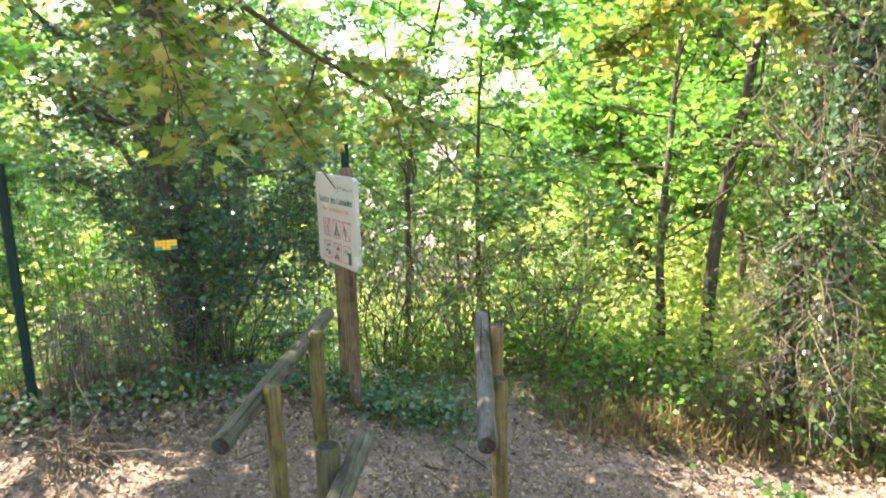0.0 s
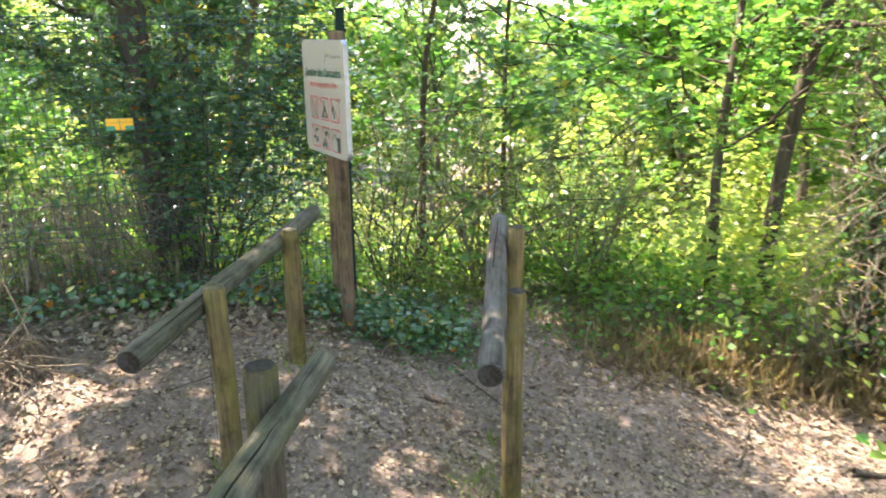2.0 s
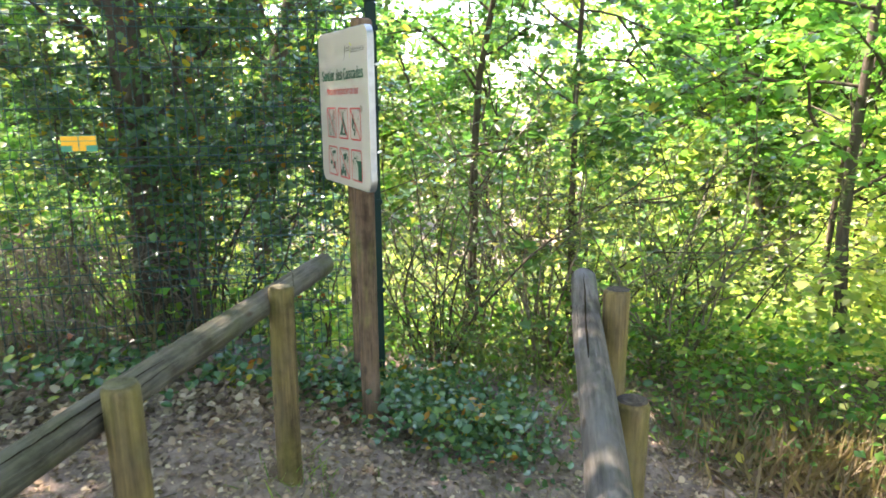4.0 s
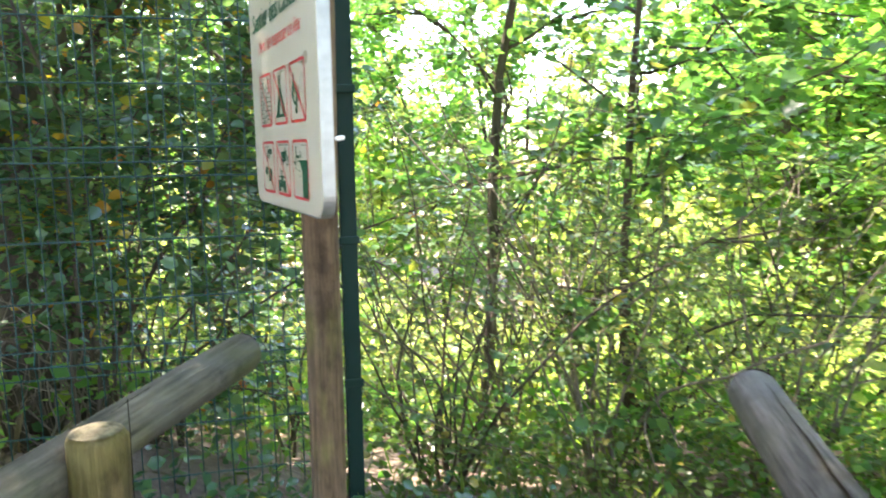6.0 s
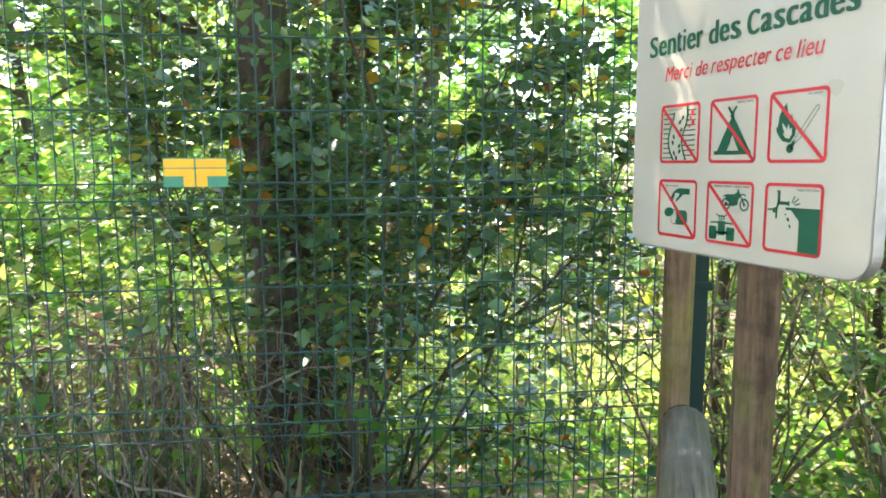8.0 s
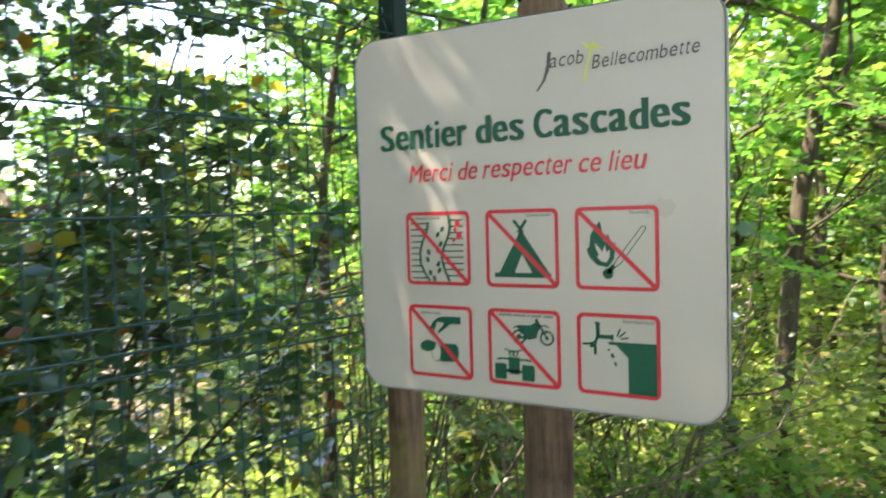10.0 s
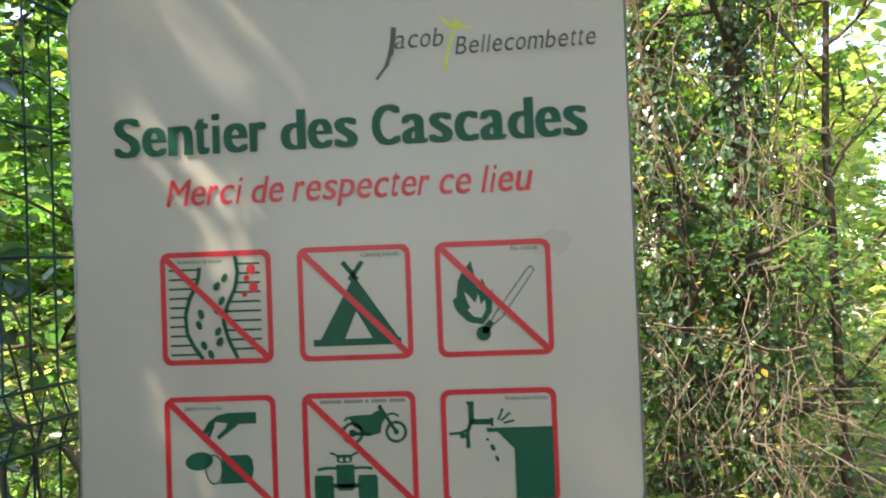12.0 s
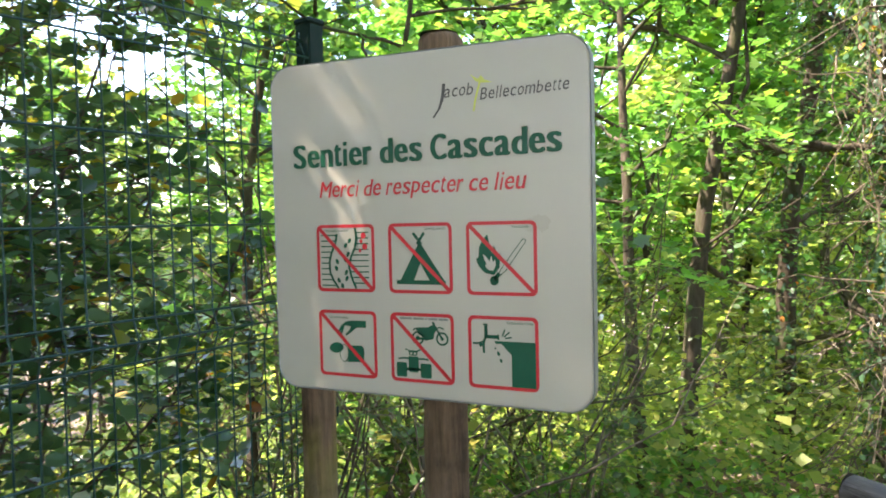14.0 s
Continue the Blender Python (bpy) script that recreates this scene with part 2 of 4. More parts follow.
LOBED_F = [(0, 1, 2, 3, 4, 5), (0, 5, 6, 7, 8, 9)]
DIAMOND = np.array([(0, 0, 0), (0.45, -0.42, 0.06), (1, 0, -0.04), (0.45, 0.42, 0.06)])
DIAMOND_F = [(0, 1, 2, 3)]
SHAPES = {"oval": (OVAL, OVAL_F), "lance": (LANCE, LANCE_F), "lobed": (LOBED, LOBED_F), "diamond": (DIAMOND, DIAMOND_F)}


def leaf_mesh(name, at, along, up, size, shape, mat):
    """Many separate leaves in one mesh: at the points, lying along 'along', facing 'up'."""
    verts, faces = SHAPES[shape]
    n, k = len(at), len(verts)
    x = unit(along - up * (along * up).sum(1, keepdims=True))
    y = np.cross(up, x)
    co = at[:, None, :] + size[:, None, None] * (verts[None, :, 0:1] * x[:, None] + verts[None, :, 1:2] * y[:, None] + verts[None, :, 2:3] * up[:, None])
    flat = np.concatenate([np.array(f) for f in faces])
    loops = (np.arange(n)[:, None] * k + flat[None]).ravel()
    first = np.cumsum([0] + [len(f) for f in faces[:-1]])
    starts = (np.arange(n)[:, None] * len(flat) + first[None]).ravel()
    return raw_mesh(name, co.reshape(-1, 3), loops, starts, [mat], smooth=False)


def tubes_mesh(name, lines, mat, sides=6):
    """Tapered tubes along polylines: each line is (points, radius at start, radius at end)."""
    cos, loops, base = [], [], 0
    ring = np.linspace(0, 2 * np.pi, sides, endpoint=False)
    for pts, r0, r1 in lines:
        pts = np.asarray(pts, float)
        m = len(pts)
        d = unit(np.gradient(pts, axis=0))
        ref = np.where(np.abs(d[:, 2:3]) > 0.9, np.array([[1.0, 0, 0]]), np.array([[0, 0, 1.0]]))
        a = unit(np.cross(d, ref))
        b = np.cross(d, a)
        r = np.linspace(r0, r1, m)[:, None, None]
        co = pts[:, None] + r * (np.cos(ring)[None, :, None] * a[:, None] + np.sin(ring)[None, :, None] * b[:, None])
        cos.append(co.reshape(-1, 3))
        i = np.arange(m - 1)[:, None] * sides
        j = np.arange(sides)[None]
        jn = (j + 1) % sides
        quads = np.stack([base + i + j, base + i + sides + j, base + i + sides + jn, base + i + jn], -1).reshape(-1)
        loops.append(quads)
        base += m * sides
    loops = np.concatenate(loops)
    return raw_mesh(name, np.concatenate(cos), loops, np.arange(0, len(loops), 4), [mat])


# ---------- lie of the land ----------
FENCE_A, FENCE_B = np.array((-1.12, -2.30)), np.array((-0.53, 0.35))


def land(x, y):
    x, y = np.asarray(x, float), np.asarray(y, float)
    gx = np.interp(x, [-3, -1.2, 0.62, 2.0, 2.6, 4.2, 5.2, 8, 40], [0.1, 0.1, -0.03, -0.30, -0.30, 0.22, 0.72, 1.1, 3.0])
    gy = np.interp(y, [-40, -8, -2.3, -0.51, 0.6, 3.65, 6, 40], [2.0, 0.15, 0, 0, -0.33, -0.60, -0.9, -6.0])
    line = -0.53 + (y - 0.35) * 0.2226
    behind = np.clip(line - 0.25 - x, 0, 60)
    drop = np.where(behind < 12, behind * 0.28, 3.36 + np.clip(behind - 12, 0, 20) * 0.06)
    rough = 0.018 * np.sin(3.1 * x + 1.7 * y) + 0.014 * np.sin(5.3 * y - 2.2 * x) + 0.010 * np.sin(9.0 * x + 7.0 * y)
    return gx + gy - drop + rough


def build_ground():
    def axis(lo, hi, near_lo, near_hi, fine):
        inner = np.arange(near_lo, near_hi, fine)
        lo_side = near_lo - np.geomspace(fine, near_lo - lo, 26)[::-1]
        hi_side = near_hi + np.geomspace(fine, hi - near_hi, 26)
        return np.concatenate([lo_side, inner, hi_side])
    xs, ys = axis(-400, 400, -4, 7, 0.06), axis(-400, 400, -5, 8, 0.06)
    X, Y = np.meshgrid(xs, ys, indexing="ij")
    far = np.clip(np.hypot(X, Y) / 60 - 0.6, 0, 1)
    Z = land(np.clip(X, -45, 45), np.clip(Y, -45, 45))
    r = np.random.default_rng(3)
    near = (np.abs(X - 1) < 5.5) & (np.abs(Y - 1) < 6.5)
    Z = Z * (1 - far) + far * -2.0 + near * r.normal(0, 0.006, X.shape)
    nx, ny = X.shape
    i = (np.arange(nx - 1)[:, None] * ny + np.arange(ny - 1)[None]).ravel()
    quads = np.stack([i, i + ny, i + ny + 1, i + 1], -1).ravel()
    me = raw_mesh("ground", np.stack([X, Y, Z], -1).reshape(-1, 3), quads, np.arange(0, len(quads), 4), [SOIL])
    tagged(new("ground", me), "brown trodden soil path with leaf litter", "ground", kind="structure")


build_ground()


# ---------- timber barrier ----------
def log_bm(length, radius, seed, bevel=0.012, segments=16, rings=18):
    """A round log along local z from 0, slightly bowed and uneven, with rounded ends."""
    r = random.Random(seed)
    bm = bmesh.new()
    ph = [r.uniform(0, 6.3) for _ in range(4)]
    zs = [0, bevel * 0.35, bevel] + [bevel + (length - 2 * bevel) * i / rings for i in range(1, rings)] + [length - bevel, length - bevel * 0.35, length]
    rows = []
    for z in zs:
        edge = min(z, length - z)
        k = 1.0 if edge >= bevel else (0.90 if edge > 0 else 0.80)
        cx = 0.006 * math.sin(2.2 * z + ph[0])
        cy = 0.006 * math.sin(1.9 * z + ph[1])
        ring = []
        for s in range(segments):
            a = 2 * math.pi * s / segments
            rr = radius * k * (1 + 0.035 * math.sin(2 * a + ph[2] + 1.4 * z) + 0.022 * math.sin(3 * a + 5 * z + ph[3]) + 0.012 * math.sin(7 * a + 9 * z + ph[0]))
            ring.append(bm.verts.new((cx + rr * math.cos(a), cy + rr * math.sin(a), z)))
        rows.append(ring)
    for a, b in zip(rows, rows[1:]):
        for s in range(segments):
            f = bm.faces.new((a[s], a[(s + 1) % segments], b[(s + 1) % segments], b[s]))
            f.smooth = True
    bm.faces.new(list(reversed(rows[0])))
    bm.faces.new(rows[-1])
    return bm


def cap_bm(radius, z, seed, up=1):
    """End grain disc with slightly uneven growth rings."""
    bm = bmesh.new()
    r = random.Random(seed)
    rows = []
    for k, h in ((1.0, 0.0), (0.72, 0.002), (0.45, 0.0005), (0.2, 0.0025)):
        rows.append([bm.verts.new((radius * k * math.cos(a), radius * k * math.sin(a), z + up * (h + 0.001 * r.random()))) for a in (2 * math.pi * s / 16 for s in range(16))])
    for a, b in zip(rows, rows[1:]):
        for s in range(16):
            q = (a[s], a[(s + 1) % 16], b[(s + 1) % 16], b[s])
            bm.faces.new(q if up > 0 else q[::-1])
    bm.faces.new(rows[-1] if up > 0 else rows[-1][::-1])
    return bm


def crack_bm(length, radius, angle, z0, z1, seed, wide=0.004):
    """A drying check: a thin wandering dark wedge lying on the log's skin."""
    r = random.Random(seed)
    bm = bmesh.new()
    rows = []
    n = 26
    wander = 0.0
    for i in range(n + 1):
        f = i / n
        wander += r.uniform(-0.05, 0.05)
        w = wide / radius * (math.sin(math.pi * f) ** 0.6) * r.uniform(0.6, 1.2) + 0.002
        a = angle + wander
        z = z0 + (z1 - z0) * f
        rows.append([bm.verts.new(((radius + h) * math.cos(a + d), (radius + h) * math.sin(a + d), z)) for d, h in ((-w, 0.0012), (0, 0.0026), (w, 0.0012))])
    for a, b in zip(rows, rows[1:]):
        for k in range(2):
            bm.faces.new((a[k], a[k + 1], b[k + 1], b[k]))
    return bm


def up_pose(a, b):
    a, b = Vector(a), Vector(b)
    return Matrix.Translation(a) @ (b - a).to_track_quat("Z", "X").to_matrix().to_4x4()


def log_part(name, a, b, radius, mat, parent, seed, cracks=(), label="", end=None):
    m = parent.matrix_basis.inverted() @ up_pose(a, b)
    length = (Vector(b) - Vector(a)).length
    ob = part(name, log_bm(length, radius, seed), mat, parent, label)
    ob.matrix_basis = m
    for z, up in ((0.0, -1), (length, 1)):
        part("end_grain", cap_bm(radius * 0.86, z + up * 0.0015, seed, up), end or END_GRAIN, ob, "weathered end grain")
    for k, (angle, z0, z1, wide) in enumerate(cracks):
        part("crack", crack_bm(length, radius * 1.02, angle, z0, z1, seed * 7 + k, wide), CRACK, ob)
    return ob


def barrier(label, posts, rail_a, rail_b, seed, rail_cracks, group="path barrier rails", end=None, rail_mat=None, post_mat=None):
    th = empty("timber_barrier", (posts[0][0], posts[0][1], float(land(posts[0][0], posts[0][1]))), label, "barrier", group)
    for k, (x, y, top, lean_x, lean_y) in enumerate(posts):
        g = float(land(x, y))
        log_part("post", (x + lean_x, y + lean_y, g - 0.25), (x, y, top), 0.052 if post_mat is None else 0.058, post_mat or POST_WOOD, th, seed + k, [(1.3 + k, 0.5, 1.15, 0.0025)], end=end)
    rail = log_part("rail", rail_a, rail_b, 0.055, rail_mat or RAIL_WOOD, th, seed + 9, rail_cracks, "grey weathered round rail")
    # bolts that hold the rail to its posts
    ra, rb = Vector(rail_a), Vector(rail_b)
    for x, y, top, _, _ in posts:
        d = (rb - ra).normalized()
        f = (Vector((x, y, top - 0.1)) - ra).dot(d)
        p = ra + d * f
        bm = bmesh.new()
        bmesh.ops.create_cone(bm, cap_ends=True, segments=8, radius1=0.012, radius2=0.008, depth=0.012)
        bmesh.ops.translate(bm, verts=bm.verts, vec=(0, 0, 0.006))
        away = (p - Vector((x, y, p.z))).normalized()
        b = part("bolt", bm, GALV, th, "galvanised bolt head")
        b.matrix_basis = th.matrix_basis.inverted() @ Matrix.Translation(p + away * 0.052) @ away.to_track_quat("Z", "X").to_matrix().to_4x4()
    return th


barrier("weathered round timber rail on two posts beside the path", [(1.407, -1.112, 0.845, 0.0, 0.0), (0.626, -0.497, 0.85, 0.02, -0.01)], (1.775, -1.522, 0.724), (0.03, -0.143, 0.79), 11, [(0.55, 0.1, 1.0, 0.0028), (0.35, 1.05, 1.8, 0.002), (1.2, 0.3, 0.9, 0.0015)], end=END_PALE, rail_mat=RAIL_MOSSY)
barrier("grey round timber rail with a long drying crack", [(1.93, 0.21, 0.735, 0.0, 0.0), (1.395, 0.60, 0.885, 0.0, 0.0)], (2.56, -0.37, 0.706), (0.89, 0.832, 0.79), 23, [(-0.25, 0.55, 1.95, 0.0036), (0.15, 0.1, 0.7, 0.002), (-0.9, 0.9, 1.6, 0.0015)])
barrier("algae-stained timber rail with one dark-topped post", [(2.36, -1.165, 0.865, 0.0, 0.0), (3.22, -1.86, 0.80, 0.0, 0.0)], (3.55, -1.935, 0.72), (2.11, -0.855, 0.70), 37, [(0.25, 0.3, 1.75, 0.0032), (-0.5, 0.6, 1.3, 0.0016)], rail_mat=RAIL_MOSSY, post_mat=POST_DARK)


# ---------- sign ----------
SIGN_X0, SIGN_X1, SIGN_Z0, SIGN_Z1 = -0.402, 0.368, 1.170, 1.925


def rounded(x0, x1, z0, z1, r, n=8):
    pts = []
    for cx, cz, a0 in ((x1 - r, z1 - r, 0), (x0 + r, z1 - r, 90), (x0 + r, z0 + r, 180), (x1 - r, z0 + r, 270)):
        for i in range(n + 1):
            a = radians(a0 + 90 * i / n)
            pts.append((cx + r * math.cos(a), cz + r * math.sin(a)))
    return pts


def slab_bm(outline, y_front, y_back, edge=0.002):
    """A flat plate in the xz plane with a small eased front edge."""
    bm = bmesh.new()
    cx = sum(p[0] for p in outline) / len(outline)
    cz = sum(p[1] for p in outline) / len(outline)
    def ring(y, k):
        return [bm.verts.new((x + (cx - x) * k, y, z + (cz - z) * k)) for x, z in outline]
    rows = [ring(y_front, edge / 0.35), ring(y_front + edge, 0), ring(y_back, 0)]
    for a, b in zip(rows, rows[1:]):
        for i in range(len(a)):
            j = (i + 1) % len(a)
            bm.faces.new((a[i], a[j], b[j], b[i]))
    bm.faces.new(rows[0])
    bm.faces.new(rows[-1][::-1])
    bmesh.ops.recalc_face_normals(bm, faces=bm.faces)
    return bm


def flat_bm(polys, y):
    """Printed ink: thin polygons in the xz plane, 0.6 mm proud."""
    bm = bmesh.new()
    for poly in polys:
        front = [bm.verts.new((x, y, z)) for x, z in poly]
        f = bm.faces.new(front)
        f.normal_update()
        if f.normal.y > 0:
            f.normal_flip()
    bmesh.ops.triangulate(bm, faces=bm.faces)
    return bm


def band(pts, w):
    """A stroke of width w along points, as quads."""
    out = []
    for (x0, z0), (x1, z1) in zip(pts, pts[1:]):
        d = math.hypot(x1 - x0, z1 - z0) or 1e-6
        nx, nz = -(z1 - z0) / d * w / 2, (x1 - x0) / d * w / 2
        out.append([(x0 + nx, z0 + nz), (x0 - nx, z0 - nz), (x1 - nx, z1 - nz), (x1 + nx, z1 + nz)])
    return out


def disc(cx, cz, rx, rz=None, n=14, turn=0.0):
    rz = rz or rx
    c, s = math.cos(turn), math.sin(turn)
    return [(cx + rx * math.cos(a) * c - rz * math.sin(a) * s, cz + rx * math.cos(a) * s + rz * math.sin(a) * c) for a in (2 * math.pi * i / n for i in range(n))]


def hoop(cx, cz, r, w, n=16):
    pts = [(cx + r * math.cos(a), cz + r * math.sin(a)) for a in (2 * math.pi * i / n for i in range(n + 1))]
    return band(pts, w)


def glyph(ch):
    """The flat outline of one built-in letter: its points and its polygons."""
    cu = bpy.data.curves.new("glyph", "FONT")
    cu.body, cu.size, cu.resolution_u = ch, 1.0, 4
    tmp = new("tmp", cu)
    dep = bpy.context.evaluated_depsgraph_get()
    me = bpy.data.meshes.new_from_object(tmp.evaluated_get(dep))
    bpy.data.objects.remove(tmp)
    co = np.array([v.co[:2] for v in me.vertices], float)
    polys = [list(p.vertices) for p in me.polygons]
    bpy.data.meshes.remove(me)
    return co, polys


ADVANCE = {"i": 0.27, "l": 0.27, "t": 0.36, "r": 0.41, "f": 0.36, "s": 0.54, "c": 0.54, "m": 0.84, "M": 0.80, "S": 0.62, "C": 0.64, "B": 0.63, "N": 0.66, "D": 0.64, "R": 0.64, "F": 0.56, " ": 0.27}
X_HEIGHT = 0.74


def text_part(body, x0, x1, z, height, mat, parent, name, shear=0.0, weights=(0.0,), y=-0.0018, tilt=0.0, gap=0.07):
    """A line of narrow upright print between x0 and x1, with capitals of the given height; each weight is a shifted overprint that thickens the strokes."""
    total = sum(ADVANCE.get(ch, 0.58) for ch in body) - gap
    unit_x = (x1 - x0 - shear * height - (max(weights) - min(weights))) / total
    bm = bmesh.new()
    pen = 0.0
    for ch in body:
        adv = ADVANCE.get(ch, 0.58)
        if ch != " ":
            co, polys = glyph(ch)
            lo, hi = co.min(0), co.max(0)
            low, top = (-0.25, X_HEIGHT) if ch in "pqgy" else (0.0, 0.93) if ch == "t" else (0.0, 1.0) if ch.isupper() or ch in "dlbifhké" else (0.0, X_HEIGHT)
            wide = (adv - gap) * (0.55 if ch in "il" else 1.0)
            u = pen + (adv - gap - wide) / 2 + (co[:, 0] - lo[0]) / max(hi[0] - lo[0], 1e-6) * wide
            v = low + (co[:, 1] - lo[1]) / max(hi[1] - lo[1], 1e-6) * (top - low)
            for k, w in enumerate(weights):
                xs = x0 - min(weights) + u * unit_x + shear * v * height + w
                zs = z + v * height + (xs - x0) * tilt
                vs = [bm.verts.new((px, y - 0.0002 * k, pz)) for px, pz in zip(xs, zs)]
                for p in polys:
                    bm.faces.new([vs[q] for q in p])
        pen += adv
    return part(name, bm, mat, parent)


def build_sign():
    sign = empty("information_sign", (0.0, 0.098, float(land(0.0, 0.098))), "cream metal trail sign on a round wooden post", "sign")
    inv = sign.matrix_basis.inverted()

    def put(name, bm, mat, parent=sign, label=""):
        ob = part(name, bm, mat, parent, label)
        if parent is sign:
            ob.matrix_basis = inv
        return ob
    def sheet(inset, r):
        return [(x, z + (0.012 * (SIGN_X1 - x) / (SIGN_X1 - SIGN_X0) if z > 1.6 else 0.0)) for x, z in rounded(SIGN_X0 + inset, SIGN_X1 - inset, SIGN_Z0 + inset, SIGN_Z1 - inset, r)]
    outline = sheet(0.0, 0.055)
    board = put("board", slab_bm(sheet(0.003, 0.053), 0.0, 0.006), BOARD_WHITE, label="cream printed metal face")
    # folded rim round the back of the sheet
    bm = bmesh.new()
    inner = sheet(0.006, 0.050)
    rows = [[bm.verts.new((x, y, z)) for x, z in o] for o, y in ((outline, 0.0015), (outline, 0.032), (inner, 0.032), (inner, 0.0065))]
    for a, b in zip(rows, rows[1:] + rows[:1]):
        for i in range(len(a)):
            j = (i + 1) % len(a)
            bm.faces.new((a[i], a[j], b[j], b[i]))
    bmesh.ops.recalc_face_normals(bm, faces=bm.faces)
    put("rim", bm, BOARD_EDGE, label="grey folded aluminium rim")
    for z in (SIGN_Z0 + 0.13, SIGN_Z1 - 0.13):
        bm = bmesh.new()
        bmesh.ops.create_cube(bm, size=1.0, matrix=Matrix.Translation((0.0, 0.0215, z)) @ Matrix.Diagonal((0.66, 0.028, 0.035, 1)))
        bmesh.ops.bevel(bm, geom=bm.edges[:], offset=0.003, segments=1, affect="EDGES")
        put("bracket", bm, GALV, label="galvanised back bracket")
    for z in (1.36, 1.75):
        bm = bmesh.new()
        bmesh.ops.create_cube(bm, size=1.0, matrix=Matrix.Translation((SIGN_X1 + 0.004, 0.045, z)) @ Matrix.Rotation(0.2, 4, "X") @ Matrix.Diagonal((0.008, 0.022, 0.011, 1)))
        bmesh.ops.bevel(bm, geom=bm.edges[:], offset=0.003, segments=1, affect="EDGES")
        put("tab", bm, TIE_WHITE, label="white fixing tab on the rim")
    g = float(land(0.0, 0.098))
    p = log_part("post", (0.01, 0.098, g - 0.3), (0.0, 0.098, 1.985), 0.053, SIGN_WOOD, sign, 51, [(-1.7, 0.7, 1.3, 0.003)], "brown stained round post")

    # ---- print ----
    k = 0.150
    cols = [(-0.279, -0.124), (-0.088, 0.067), (0.100, 0.255)]
    rows_z = [(1.404, 1.559), (1.207, 1.361)]
    Y1, Y2, Y3 = -0.0010, -0.0016, -0.0022
    def print_part(name, polys, mat, y, label=""):
        ob = part(name, flat_bm(polys, y), mat, board, label)
        return ob
    text_part("Sentier des Cascades", -0.338, 0.311, 1.692, 0.055, INK_GREEN, board, "title_lettering", weights=(-0.0033, -0.0011, 0.0011, 0.0033), tilt=0.003, gap=0.13)
    text_part("Merci de respecter ce lieu", -0.267, 0.238, 1.622, 0.0365, INK_RED, board, "subtitle_lettering", shear=0.2, weights=(-0.0006, 0.0006), tilt=0.003, gap=0.11)
    text_part("acob", 0.056, 0.126, 1.8225, 0.0255, INK_GREY, board, "place_lettering", shear=0.17, tilt=0.02, gap=0.12)
    text_part("Bellecombette", 0.138, 0.329, 1.811, 0.0245, INK_GREY, board, "place_lettering", shear=0.17, tilt=0.02, gap=0.12)
    print_part("emblem", band([(0.056, 1.853), (0.054, 1.832), (0.050, 1.815)], 0.0075) + band([(0.050, 1.817), (0.044, 1.800)], 0.006) + band([(0.0445, 1.801), (0.030, 1.783)], 0.004), INK_GREY, Y1)
    print_part("emblem", band([(0.123, 1.789), (0.128, 1.815), (0.138, 1.848)], 0.0045) + [[(0.116, 1.866), (0.128, 1.851), (0.139, 1.846), (0.166, 1.845), (0.148, 1.852), (0.141, 1.862), (0.134, 1.855)]], INK_LIME, Y1)
    for r, (z0, z1) in enumerate(rows_z):
        for c, (x0, x1) in enumerate(cols):
            o, i = rounded(x0, x1, z0, z1, 0.013, 5), rounded(x0 + 0.0075, x1 - 0.0075, z0 + 0.0075, z1 - 0.0075, 0.008, 5)
            frame_polys = [[o[q], o[(q + 1) % len(o)], i[(q + 1) % len(o)], i[q]] for q in range(len(o))]
            print_part("pictogram_frame", frame_polys, INK_RED, Y1, "red rounded square outline")
            def P(u, v):
                return (x0 + u * (x1 - x0), z1 - v * (z1 - z0))
            def S(pts):
                return [P(u, v) for u, v in pts]
            def D(u, v, ru, rv=None, n=14, turn=0.0):
                return disc(*P(u, v), ru * k, (rv or ru) * k, n, turn)
            green, red, white = [], [], []
            if (r, c) == (0, 0):
                left = [(0.36, 0.14), (0.34, 0.26), (0.26, 0.42), (0.22, 0.56), (0.23, 0.72), (0.29, 0.84), (0.37, 0.95)]
                right = [(0.68, 0.05), (0.70, 0.2), (0.67, 0.34), (0.60, 0.48), (0.56, 0.62), (0.60, 0.78), (0.68, 0.95)]
                green += band(S(left), 0.0055) + band(S(right), 0.0055)
                for q in range(10):
                    v = 0.16 + q * 0.083
                    ul = float(np.interp(v, [a[1] for a in left], [a[0] for a in left]))
                    ur = float(np.interp(v, [a[1] for a in right], [a[0] for a in right]))
                    green += band(S([(0.08, v), (ul, v)]), 0.003)
                    green += band(S([(ur, v - 0.04), (0.90, v - 0.04)]), 0.003)
                for u, v in ((0.58, 0.24), (0.51, 0.31), (0.55, 0.44), (0.50, 0.52), (0.36, 0.55), (0.34, 0.65), (0.51, 0.71), (0.52, 0.80), (0.38, 0.83), (0.44, 0.91)):
                    green.append(D(u, v, 0.028, 0.045, 10, -0.5 if u > 0.5 else 0.4))
                for u, v, s in ((0.82, 0.17, 0.045), (0.78, 0.25, 0.028), (0.84, 0.33, 0.045), (0.76, 0.39, 0.025)):
                    red.append(D(u, v, s, s * 1.1, 9))
            elif (r, c) == (0, 1):
                green += [S([(0.50, 0.26), (0.875, 0.81), (0.645, 0.81), (0.51, 0.57), (0.405, 0.81), (0.19, 0.81)]), S([(0.126, 0.81), (0.897, 0.81), (0.897, 0.87), (0.126, 0.87)])]
